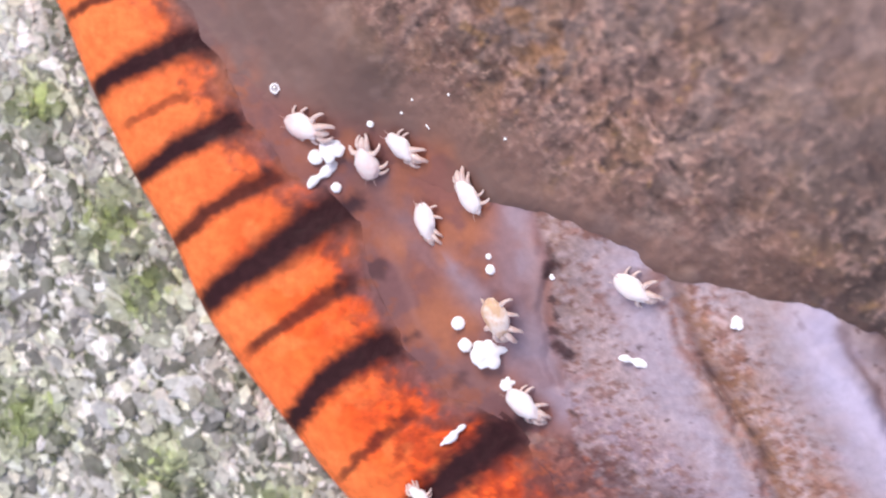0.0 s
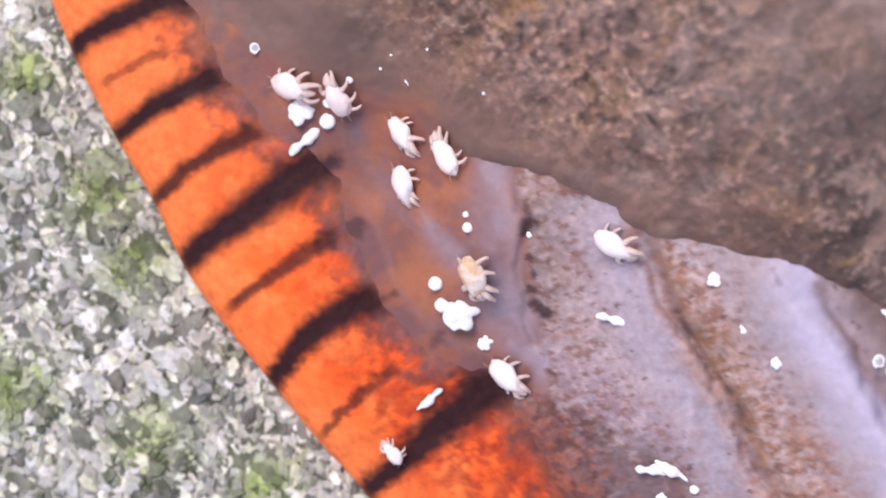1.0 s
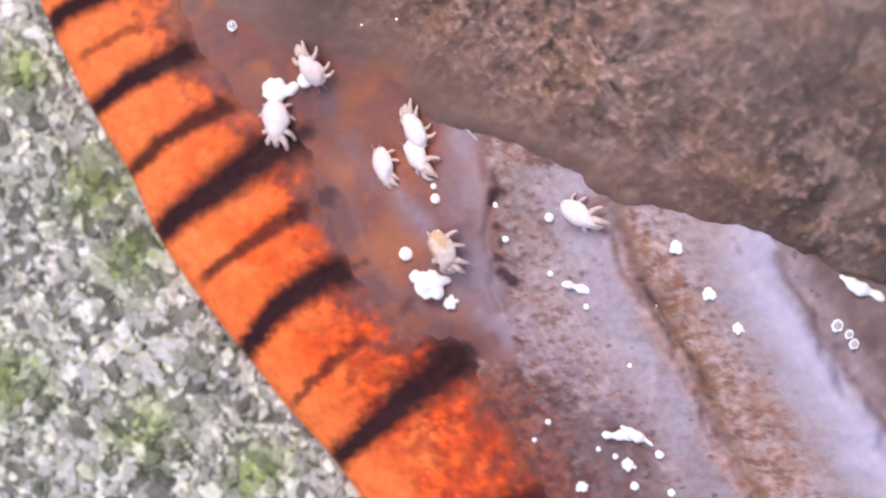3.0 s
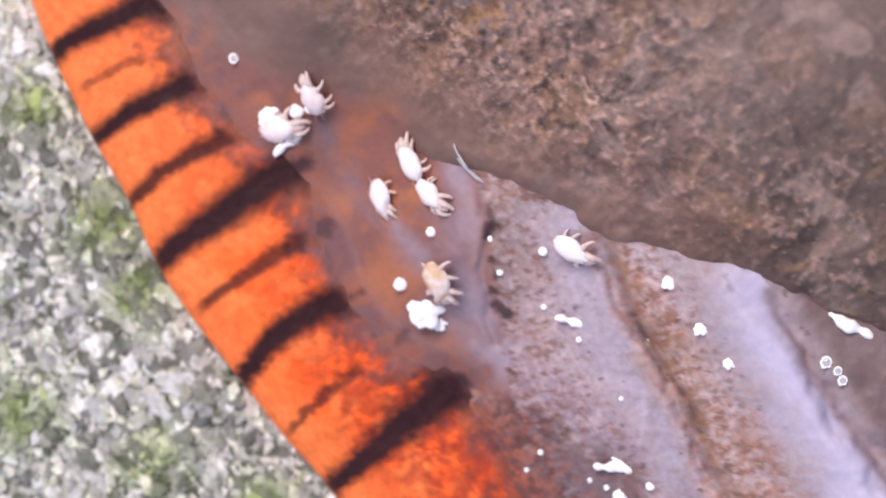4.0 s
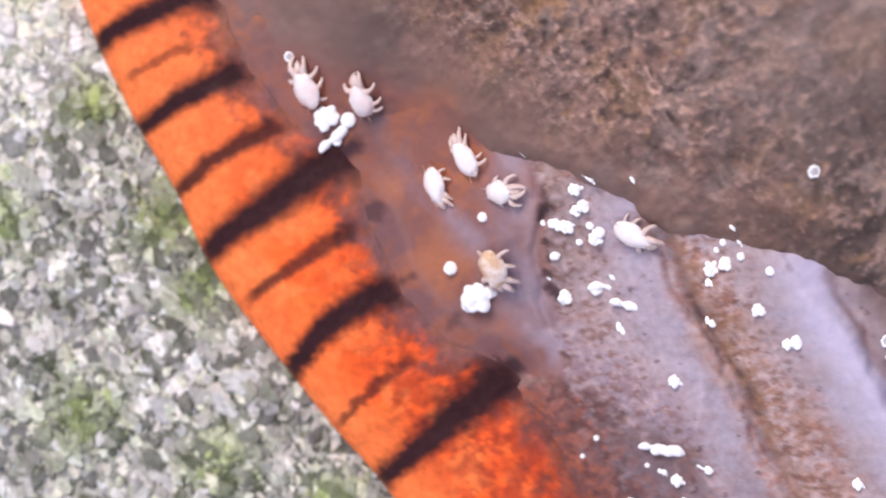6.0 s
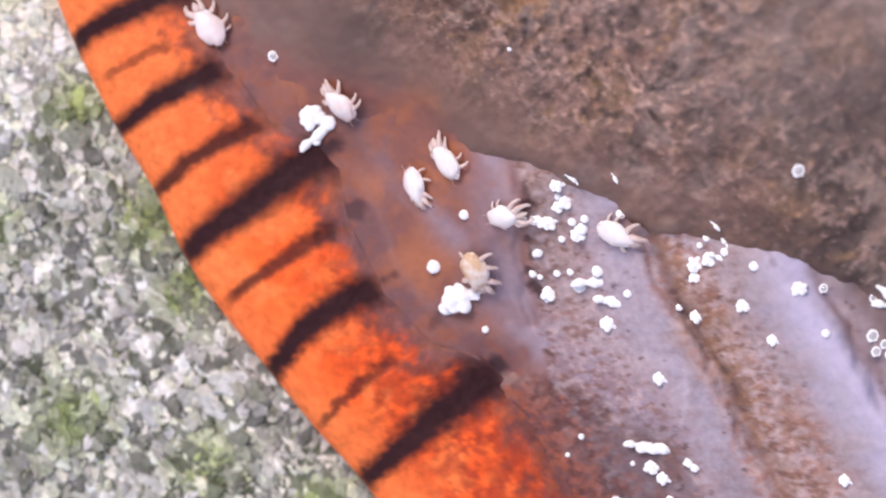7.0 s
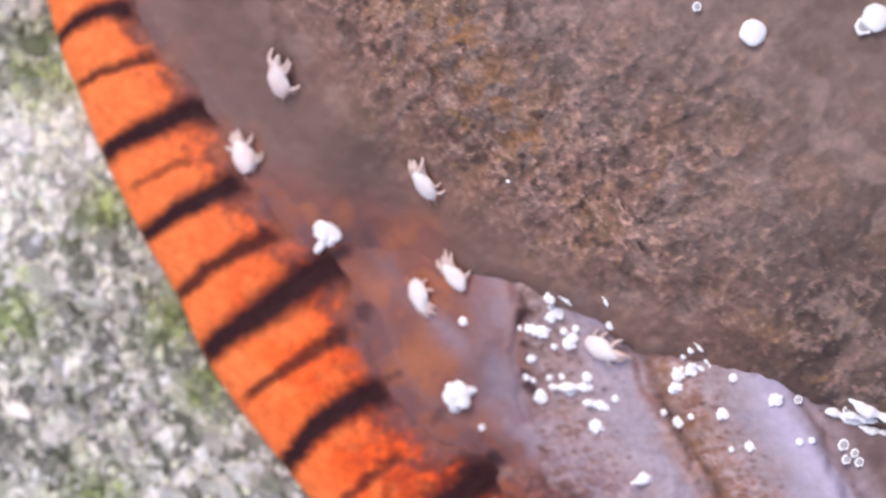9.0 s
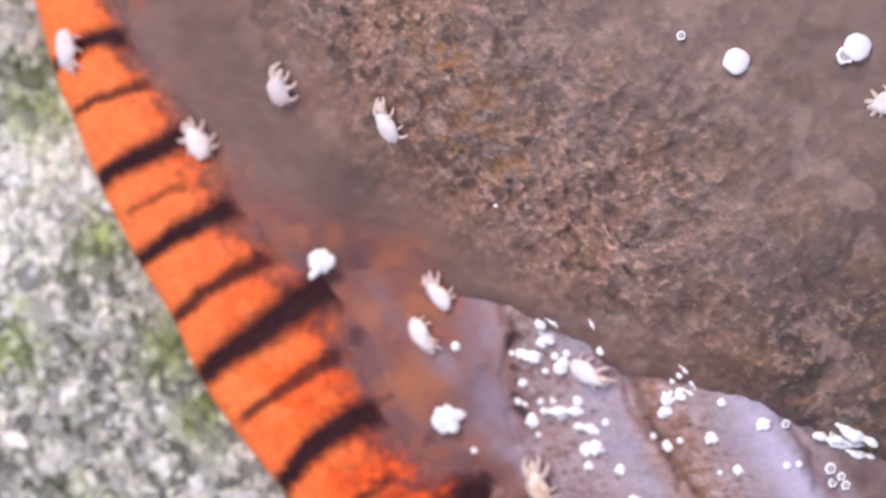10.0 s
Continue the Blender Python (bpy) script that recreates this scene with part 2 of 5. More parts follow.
# ---- materials ----
def skin_material(name, roughness, grain, bump, coat, scale=1.0, mottling=0.25, gloss=0.35):
    """Wet skin: the pigment of the mesh, with fine grain and relief."""
    m = bpy.data.materials.new(name)
    m.use_nodes = True
    nt = m.node_tree
    p = nt.nodes["Principled BSDF"]
    pig = nt.nodes.new("ShaderNodeAttribute")
    pig.attribute_name = "pigment"
    co = nt.nodes.new("ShaderNodeTexCoord")
    fine, wide = nt.nodes.new("ShaderNodeTexNoise"), nt.nodes.new("ShaderNodeTexNoise")
    fine.inputs["Scale"].default_value, fine.inputs["Detail"].default_value = grain / MM, 4
    wide.inputs["Scale"].default_value, wide.inputs["Detail"].default_value = grain / MM / 6, 3
    for n in (fine, wide):
        nt.links.new(co.outputs["Object"], n.inputs["Vector"])
    mapr = nt.nodes.new("ShaderNodeMapRange")
    mapr.inputs["From Min"].default_value, mapr.inputs["From Max"].default_value = 0.3, 0.7
    mapr.inputs["To Min"].default_value, mapr.inputs["To Max"].default_value = -mottling, mottling
    nt.links.new(fine.outputs[0], mapr.inputs["Value"])
    amount = nt.nodes.new("ShaderNodeMath")
    amount.operation = "MULTIPLY_ADD"
    nt.links.new(mapr.outputs[0], amount.inputs[0])
    nt.links.new(pig.outputs["Alpha"], amount.inputs[1])
    amount.inputs[2].default_value = 1.0
    mul = nt.nodes.new("ShaderNodeMix")
    mul.data_type, mul.blend_type = "RGBA", "MULTIPLY"
    mul.inputs["Factor"].default_value = 1.0
    nt.links.new(pig.outputs["Color"], mul.inputs["A"])
    nt.links.new(amount.outputs[0], mul.inputs["B"])
    nt.links.new(mul.outputs["Result"], p.inputs["Base Color"])
    rr = nt.nodes.new("ShaderNodeMapRange")
    rr.inputs["To Min"].default_value, rr.inputs["To Max"].default_value = roughness - 0.12, roughness + 0.12
    nt.links.new(wide.outputs[0], rr.inputs["Value"])
    nt.links.new(rr.outputs[0], p.inputs["Roughness"])
    bm_ = nt.nodes.new("ShaderNodeBump")
    bm_.inputs["Strength"].default_value, bm_.inputs["Distance"].default_value = 1.0, bump * MM
    nt.links.new(fine.outputs[0], bm_.inputs["Height"])
    nt.links.new(pig.outputs["Alpha"], bm_.inputs["Strength"])
    nt.links.new(bm_.outputs[0], p.inputs["Normal"])
    p.inputs["Coat Weight"].default_value, p.inputs["Coat Roughness"].default_value = coat, 0.18
    p.inputs["Specular IOR Level"].default_value = gloss
    return m


FRINGE_SKIN = skin_material("orange_fringe_skin", 0.56, 9, 0.016, 0.0, mottling=0.18, gloss=0.12)
FLANK_SKIN = skin_material("grey_flank_skin", 0.46, 12, 0.018, 0.08, mottling=0.20, gloss=0.22)
MANTLE_SKIN = skin_material("brown_mantle_skin", 0.52, 11, 0.030, 0.05, mottling=0.30, gloss=0.25)


def part(name, mesh, material, parent, label=""):
    ob = new(name, mesh)
    if material:
        mesh.materials.clear()
        mesh.materials.append(material)
    ob.parent = parent
    if label:
        tagged(ob, label)
    return ob


# ---- the ground ----
def ground_material():
    m = bpy.data.materials.new("mossy_concrete")
    m.use_nodes = True
    nt = m.node_tree
    p = nt.nodes["Principled BSDF"]
    co = nt.nodes.new("ShaderNodeTexCoord")
    grit, patch, speck = (nt.nodes.new("ShaderNodeTexNoise") for _ in range(3))
    for n, s, d in ((grit, 7, 5), (patch, 1.1, 4), (speck, 22, 3)):
        n.inputs["Scale"].default_value, n.inputs["Detail"].default_value = s / MM, d
        nt.links.new(co.outputs["Object"], n.inputs["Vector"])
    grey, moss = nt.nodes.new("ShaderNodeValToRGB"), nt.nodes.new("ShaderNodeValToRGB")
    nt.links.new(grit.outputs[0], grey.inputs[0])
    e = grey.color_ramp.elements
    e[0].position, e[0].color = 0.34, (0.24, 0.25, 0.20, 1)
    e[1].position, e[1].color = 0.66, (0.78, 0.76, 0.72, 1)
    mid = e.new(0.5)
    mid.color = (0.48, 0.46, 0.42, 1)
    nt.links.new(patch.outputs[0], moss.inputs[0])
    e = moss.color_ramp.elements
    e[0].position, e[0].color = 0.54, (0, 0, 0, 1)
    e[1].position, e[1].color = 0.66, (0.75, 0.75, 0.75, 1)
    mix = nt.nodes.new("ShaderNodeMix")
    mix.data_type = "RGBA"
    nt.links.new(moss.outputs[0], mix.inputs["Factor"])
    nt.links.new(grey.outputs[0], mix.inputs["A"])
    mix.inputs["B"].default_value = (0.17, 0.22, 0.06, 1)
    nt.links.new(mix.outputs["Result"], p.inputs["Base Color"])
    p.inputs["Roughness"].default_value = 0.8
    b = nt.nodes.new("ShaderNodeBump")
    b.inputs["Distance"].default_value = 0.05 * MM
    nt.links.new(speck.outputs[0], b.inputs["Height"])
    nt.links.new(b.outputs[0], p.inputs["Normal"])
    return m


CONCRETE = ground_material()


def spread(lo, hi, step, far, n):
    """Close steps between lo and hi, then wider and wider ones out to far."""
    out = np.geomspace(step, far, n)
    return np.concatenate([lo - out[::-1], np.arange(lo, hi, step), hi + out])


def ground_height(x, y):
    f1, f2, tone = cells(x + 0.06 * fbm(x, y, 0.12, 61, 2), y + 0.06 * fbm(x, y, 0.12, 62, 2), 0.17, 60)
    bumps = 0.05 * np.sqrt(np.clip(f2 - f1, 0, 1)) * (0.4 + tone)
    hollow = 0.20 * (fbm(x, y, 0.7, 63, 3) - 0.62)
    near = np.exp(-(np.hypot(x, y) / 14.0) ** 4)
    return (bumps + hollow + 0.04 * (fbm(x, y, 0.06, 64, 2) - 0.5) - 0.08) * near - 0.03


def make_ground():
    gx, gy = np.meshgrid(spread(-7.2, 0.6, 0.028, 30000, 40), spread(-5.0, 5.6, 0.028, 30000, 40))
    ob = new("ground", grid_mesh("ground", gx, gy, ground_height(gx, gy)))
    ob.data.materials.append(CONCRETE)
    return tagged(ob, "pale grey gritty concrete with green algae patches", "ground", kind="structure")


ground = make_ground()

GRIT = skin_material("mineral_grit", 0.7, 14, 0.03, 0.0, mottling=0.22)
ALGAE = ((-4.78, 1.5, 0.35), (-3.87, 0.14, 0.42), (-3.5, -0.8, 0.35), (-4.95, -2.2, 0.45), (-3.3, -2.8, 0.4), (-5.5, 3.3, 0.5), (-2.0, -3.3, 0.35), (-5.9, 0.2, 0.4), (-5.0, 4.2, 0.4))


def make_grit():
    """Loose and half sunk grains of sand that cover the concrete, with algae on some."""
    rng = np.random.default_rng(7)
    sides = 9
    turns = np.linspace(0, 2 * math.pi, sides, endpoint=False)
    ring = np.stack([np.cos(turns), np.sin(turns)], 1)
    shape = np.concatenate([np.c_[0.88 * ring, np.ones(sides)], np.c_[ring, -np.ones(sides)]])
    faces = [list(range(sides))] + [[sides + k, sides + (k + 1) % sides, (k + 1) % sides, k] for k in range(sides)]
    n = 30000
    x, y = np.concatenate([rng.uniform(-7.4, 0.8, n), rng.normal(-2, 9, 5000)]), np.concatenate([rng.uniform(-5.2, 5.8, n), rng.normal(0, 9, 5000)])
    u, w = x * AXIS[0] + y * AXIS[1], x * ACROSS[0] + y * ACROSS[1]
    clear = (side(x, y, spline(OUTER, 40)) < 1.0) | (w > 11.6) | (np.abs(u) > 13.4)
    x, y = x[clear], y[clear]
    n = len(x)
    r = np.where(rng.uniform(0, 1, n) < 0.35, rng.uniform(0.025, 0.05, n), np.clip(np.exp(rng.normal(math.log(0.062), 0.34, n)), 0.03, 0.17))
    z = ground_height(x, y) + rng.uniform(0.0, 0.03, n)
    z = np.minimum(z, 0.16 - r * 0.5)
    size = np.stack([r * rng.uniform(1.2, 2.2, n), r * rng.uniform(0.7, 1.1, n), rng.uniform(0.008, 0.02, n)], 1)
    turn = rng.normal(radians(115), 0.7, n)
    lump = np.tile(1 + rng.uniform(-0.30, 0.28, (n, sides)), (1, 2))[:, :, None] * np.array([1, 1, 0]) + np.array([0, 0, 1])
    p = shape[None] * lump * size[:, None, :]
    lean = rng.normal(0, 0.12, n)
    px, pz = p[..., 0] * np.cos(lean)[:, None] - p[..., 2] * np.sin(lean)[:, None], p[..., 0] * np.sin(lean)[:, None] + p[..., 2] * np.cos(lean)[:, None]
    c, s = np.cos(turn)[:, None], np.sin(turn)[:, None]
    places = np.stack([px * c - p[..., 1] * s + x[:, None], px * s + p[..., 1] * c + y[:, None], pz + z[:, None]], -1)
    patch = sum(np.exp(-((x - ax) ** 2 + (y - ay) ** 2) / ar ** 2) for ax, ay, ar in ALGAE)
    pale = np.exp(-((x + 5.9) ** 2 + (y - 1.8) ** 2) / 0.6) + np.exp(-((x + 5.3) ** 2 + (y - 2.6) ** 2) / 0.3)
    k = rng.uniform(0, 1, n)
    tone = np.where(k < 0.31, rng.uniform(0.055, 0.14, n), np.where(k < 0.74, rng.uniform(0.36, 0.60, n), rng.uniform(0.70, 0.86, n)))
    clump = ramp(fbm(x * 1.25 + 0.5 * y, y * 0.8 - 0.3 * x, 0.30, 73, 3), 0.34, 0.62)
    tone = np.clip(tone * (0.58 + 0.60 * clump) + 0.35 * pale, 0, 0.94)
    warm = rng.uniform(-0.06, 0.07, n)
    grey = np.stack([tone * (1.03 + warm), tone, tone * (1.0 - warm)], 1)
    grey = blend(grey, np.stack([tone * 0.86, tone * 0.98, tone * 0.66], 1), (0.25 + 0.75 * (tone < 0.2)) * rng.uniform(0.2, 1.0, n))
    green = np.stack([0.32 * (0.25 + tone), 0.42 * (0.25 + tone), 0.05 + 0.09 * tone], 1)
    m = np.clip(patch * 1.3 * rng.uniform(0.3, 1.0, n) + 0.45 * rng.uniform(0, 1, n) ** 2, 0, 0.92)[:, None]
    tint = np.repeat((grey * (1 - m) + green * m)[:, None, :], len(shape), 1).reshape(-1, 3)
    vx, vy = places[..., 0].reshape(-1), places[..., 1].reshape(-1)
    shade = ramp(fbm(vx * 1.2 + 0.55 * vy, vy * 0.75 - 0.3 * vx, 0.19, 71, 3), 0.34, 0.56)[:, None]
    lichen = np.array([[0.09, 0.10, 0.06]]) * (1 - shade) + np.array([[0.85, 0.84, 0.81]]) * shade
    lichen = blend(lichen, (0.24, 0.30, 0.08), np.clip(sum(np.exp(-((vx - ax) ** 2 + (vy - ay) ** 2) / ar ** 2) for ax, ay, ar in ALGAE), 0, 1) * 0.8 * ramp(fbm(vx, vy, 0.3, 72, 3), 0.32, 0.55))
    tint = 0.84 * tint + 0.16 * lichen
    chips = [[k * len(shape) + v for v in f] for k in range(n) for f in faces]
    mesh = bpy.data.meshes.new("sand_grains")
    mesh.from_pydata((places.reshape(-1, 3) * MM).tolist(), [], chips)
    layer = mesh.attributes.new("pigment", "FLOAT_COLOR", "POINT")
    layer.data.foreach_set("color", np.concatenate([tint, np.ones((len(tint), 1))], 1).astype(np.float32).reshape(-1))
    ob = new("sand_grains", mesh)
    mesh.materials.append(GRIT)
    return tagged(ob, "pale and grey sand grains with algae on concrete", "grit", kind="stuff")


make_grit()


def stone_material():
    m = bpy.data.materials.new("pale_stone")
    m.use_nodes = True
    nt = m.node_tree
    p = nt.nodes["Principled BSDF"]
    co, info = nt.nodes.new("ShaderNodeTexCoord"), nt.nodes.new("ShaderNodeObjectInfo")
    n = nt.nodes.new("ShaderNodeTexNoise")
    n.inputs["Scale"].default_value, n.inputs["Detail"].default_value = 2.4, 4
    nt.links.new(co.outputs["Object"], n.inputs["Vector"])
    tone, stain = nt.nodes.new("ShaderNodeValToRGB"), nt.nodes.new("ShaderNodeValToRGB")
    e = tone.color_ramp.elements
    e[0].position, e[0].color = 0.0, (0.22, 0.22, 0.19, 1)
    e[1].position, e[1].color = 1.0, (0.86, 0.85, 0.83, 1)
    for at, colour in ((0.25, (0.40, 0.42, 0.30, 1)), (0.5, (0.58, 0.57, 0.53, 1)), (0.75, (0.76, 0.75, 0.74, 1))):
        e.new(at).color = colour
    nt.links.new(info.outputs["Random"], tone.inputs[0])
    e = stain.color_ramp.elements
    e[0].position, e[0].color = 0.35, (0.5, 0.52, 0.44, 1)
    e[1].position, e[1].color = 0.6, (1, 1, 1, 1)
    nt.links.new(n.outputs[0], stain.inputs[0])
    mul = nt.nodes.new("ShaderNodeMix")
    mul.data_type, mul.blend_type = "RGBA", "MULTIPLY"
    mul.inputs["Factor"].default_value = 1.0
    nt.links.new(tone.outputs[0], mul.inputs["A"])
    nt.links.new(stain.outputs[0], mul.inputs["B"])
    nt.links.new(mul.outputs["Result"], p.inputs["Base Color"])
    p.inputs["Roughness"].default_value = 0.75
    return m


def make_stones():
    """The larger flat grains, half sunk in the concrete, each a piece of the ground."""
    rng = np.random.default_rng(21)
    stone, meshes = stone_material(), []
    for k in range(8):
        bm = bmesh.new()
        bmesh.ops.create_icosphere(bm, subdivisions=1, radius=1.0)
        for v in bm.verts:
            v.co *= 1 + rng.uniform(-0.38, 0.25)
        me = bpy.data.meshes.new("grain")
        bm.to_mesh(me)
        bm.free()
        me.materials.append(stone)
        meshes.append(me)
    placed = 0
    while placed < 240:
        x, y = rng.uniform(-6.2, 0.2), rng.uniform(-4.4, 5.0)
        if side(np.array([x]), np.array([y]), spline(OUTER, 40))[0] > 0.35:
            continue
        r = rng.uniform(0.06, 0.10)
        grain = new("grain", meshes[placed % 8])
        grain.parent = ground
        z = min(float(ground_height(np.array([x]), np.array([y]))[0]) + 0.2 * r, 0.14 - 0.35 * r)
        grain.matrix_basis = mm_pose(x, y, z, rng.normal(0, 14), rng.normal(0, 14), rng.uniform(0, 360))
        grain.scale = (r * rng.uniform(1.0, 1.6) * MM, r * rng.uniform(0.7, 1.0) * MM, r * rng.uniform(0.12, 0.2) * MM)
        placed += 1


make_stones()

# ---- the slug ----
slug = tagged(new("slug"), "large brown slug with orange striped foot fringe on concrete", "slug")

# Dark bars across the fringe: knot along it, half width, strength, start and end across it.
BARS = ((1.0, 0.12, 1.0, 0.0, 1.0, 0.3), (2.0, 0.07, 0.85, 0.05, 0.95, 0.3), (3.0, 0.15, 1.0, 0.0, 1.02, 0.35), (4.0, 0.06, 0.6, 0.15, 0.75, 0.4),
        (5.0, 0.15, 1.0, 0.0, 1.02, 0.35), (6.0, 0.11, 0.92, 0.0, 1.0, 0.35), (7.0, 0.22, 1.0, 0.0, 1.08, 0.2), (8.0, 0.085, 0.85, 0.12, 0.98, 0.35),
        (9.0, 0.17, 1.0, 0.0, 1.04, 0.75), (10.0, 0.075, 0.75, 0.08, 0.82, 0.6), (11.0, 0.21, 1.0, 0.0, 1.08, 0.1), (12.0, 0.14, 0.9, 0.1, 1.03, 0.2))


def axis_grid(step, u0, u1, w0, w1):
    """A plan laid along the slug: close steps in the stretch given, wider ones out to its ends and far side."""
    u = np.concatenate([np.arange(-13.0, u0, 0.11), np.arange(u0, u1, step), np.arange(u1, 13.06, 0.11), [13.0 + 0.06]])
    w = np.concatenate([np.arange(-6.0, w0, 0.11), np.arange(w0, w1, step), np.arange(w1, 11.2, 0.11), [11.2]])
    u = np.clip(u, -13.0, 13.0)
    ug, wg = np.meshgrid(u, w)
    return ug * AXIS[0] + wg * ACROSS[0], ug * AXIS[1] + wg * ACROSS[1]


def strip_skin(x, y):
    """Dull purple brown where fringe and flank run into each other."""
    mid, fine = fbm(x, y, 0.35, 21, 4), fbm(x, y, 0.10, 22, 3)
    tint = blend((0.195, 0.090, 0.082), (0.270, 0.104, 0.076), ramp(mid + 0.08 * y, 0.42, 0.62))
    tint = blend(tint, (0.30, 0.090, 0.042), 0.5 * ramp(fine + 0.4 * (mid - 0.5), 0.52, 0.66))
    tint = blend(tint, blend((0.165, 0.060, 0.050), (0.300, 0.080, 0.040), ramp(fine + 0.5 * (mid - 0.5), 0.45, 0.62)), 0.85 * ramp(-y, 1.75, 2.2))
    top = ramp(y, 1.8, 2.6)
    upper = blend(blend((0.235, 0.112, 0.088), (0.185, 0.110, 0.096), top), (0.50, 0.155, 0.062), (0.9 - 0.65 * top) * ramp(mid + 0.3 * (fine - 0.5), 0.44, 0.60))
    return blend(tint, upper, 0.85 * ramp(y + 0.25 * x, 0.9, 1.7)) * np.array((0.98, 1.0, 1.07))


def make_fringe():
    n = 460
    outer, inner = spline(OUTER, n), spline(INNER, n)
    # run on beyond the last knots along the axis
    ext = np.linspace(0.05, 9.0, 90)[:, None] * np.array([AXIS])
    outer = np.vstack([outer[0] - ext[::-1], outer, outer[-1] + ext])
    inner = np.vstack([inner[0] - ext[::-1], inner, inner[-1] + ext])
    s = np.concatenate([np.linspace(-9, -0.05, 90), np.linspace(0, len(OUTER) - 1, n), np.linspace(13.05, 22, 90)])
    a = np.concatenate([[0.16, 0.07, 0.02], 1 - np.cos(np.linspace(0.06, math.pi / 2, 70))])
    under = np.concatenate([[-0.25, 0.02, 0.16], np.full(70, np.nan)])
    gap = (inner - outer)[:, None, :]
    place = outer[:, None, :] + gap * a[None, :, None]
    x, y = place[..., 0], place[..., 1]
    sm, am = np.meshgrid(s, a, indexing="ij")
    length = np.hypot(*gap[:, 0].T)[:, None]
    z = 0.22 + 0.80 * (1 - (1 - am) ** 2.3) ** (1 / 2.3)
    z = z - 0.045 * ramp(am, 0.66, 0.96) - 0.02 * ramp(am, 0.92, 1.0)
    wob = 0.10 * (fbm(x, y, 0.30, 11, 3) - 0.5) + (0.05 + 0.07 * ramp(sm, 7.5, 10.0)) * (fbm(x, y, 0.06, 12, 2) - 0.5)
    pace = np.gradient(0.5 * (outer + inner), axis=0)
    per = np.hypot(pace[:, 0], pace[:, 1])[:, None] / np.maximum(np.gradient(s), 1e-6)[:, None]
    bar = np.zeros(x.shape)
    crease = np.zeros(x.shape)
    for knot, half, strong, a0, a1, bow in BARS:
        off = np.abs((sm - knot + bow * am * (1 - am)) * per + wob * 0.9)
        wide = half * (0.62 + 0.55 * am)
        m = strong * (1 - ramp(off, wide * 0.40, wide * 1.85)) * ramp(am, a0 - 0.12, a0 + 0.05) * (1 - ramp(am + wob * 0.4, a1 - 0.13, a1 + 0.0))
        bar = np.maximum(bar, m)
        crease = np.maximum(crease, strong * np.exp(-(off / (half * 1.4)) ** 2))
    z = z - 0.025 * crease * ramp(am, 0, 0.2) + 0.05 * (fbm(x, y, 0.35, 13, 3) - 0.5)
    z[:, :3] = under[None, :3]
    orange = blend((0.99, 0.178, 0.038), (0.975, 0.130, 0.025), ramp(fbm(x, y, 0.4, 14, 3) + 0.03 * (sm - 6) + 0.25 * (am - 0.5), 0.3, 0.7))
    orange = blend(orange, (0.985, 0.250, 0.072), 0.6 * ramp(fbm(x, y, 0.28, 16, 3), 0.50, 0.68) * (1 - ramp(am, 0.55, 0.85)))
    orange = blend(orange, (0.99, 0.245, 0.082), 0.5 * (1 - ramp(sm, 5.0, 8.0)))
    orange = blend(orange, (0.48, 0.060, 0.020), (0.18 + 0.37 * ramp(sm, 7.0, 9.5)) * ramp(fbm(x, y, 0.10, 17, 3), 0.52, 0.68) * ramp(am + 0.05 * (sm - 7), 0.35, 0.80))
    orange = blend(orange, (0.34, 0.045, 0.020), ramp(fbm(x, y, 0.14, 15, 3) + 0.03 * (sm - 6), 0.50, 0.72) * (0.08 + 0.50 * ramp(sm, 7.5, 10.0)) * ramp(am + 0.25 * ramp(sm, 9.0, 11.0), 0.25, 0.75))
    orange = blend(orange, (0.34, 0.040, 0.020), 0.58 * ramp(sm, 8.8, 11.2) * ramp(fbm(x, y, 0.085, 19, 3) + 0.15 * (am - 0.6), 0.50, 0.62) * ramp(am, 0.12, 0.45))
    orange = blend(orange, (0.985, 0.225, 0.064), 0.75 * (1 - ramp(am, 0.06, 0.45)))
    dusk = blend((0.215, 0.058, 0.042), strip_skin(x, y), ramp(am, 0.74, 0.95))
    fade = ramp(am + wob * 1.8 + 0.5 * (fbm(x, y, 0.16, 18, 3) - 0.5) - 0.02 * np.clip(sm - 9, 0, 3), 0.66, 0.94)
    orange = blend(orange, dusk, np.maximum(0.92 * fade, ramp(am, 0.84, 0.97)))
    tint = blend(orange, (0.036, 0.012, 0.014), bar)
    x, y, z = taper(x, y, z)
    return grid_mesh("foot_fringe", x, y, z, None, tint)


def rust_skin(x, y):
    """Red brown skin with ochre and orange blotches and dull purple clouds."""
    mid, blot, cloud = fbm(x, y, 0.35, 21, 4), fbm(x, y, 0.5, 23, 3), fbm(x, y, 0.6, 25, 3)
    tint = blend((0.250, 0.100, 0.076), (0.335, 0.120, 0.066), ramp(mid, 0.35, 0.6))
    tint = blend(tint, (0.415, 0.150, 0.074), 0.72 * ramp(blot + 0.3 * (mid - 0.5) - 0.05 * ramp(y, 0.7, 1.4), 0.44, 0.60))
    tint = blend(tint, (0.205, 0.118, 0.118), 0.45 * ramp(cloud, 0.52, 0.66))
    for cx, cy, wide, strong in ((-1.42, 1.08, 0.32, 0.85), (-1.34, 0.74, 0.28, 0.9), (0.30, -1.60, 0.16, 0.6)):
        near = np.exp(-((x - cx) ** 2 + (y - cy) ** 2) / wide ** 2 - 2.5 * (mid - 0.5)).clip(0, 1)
        tint = blend(tint, (0.095, 0.055, 0.058), strong * near)
    return tint


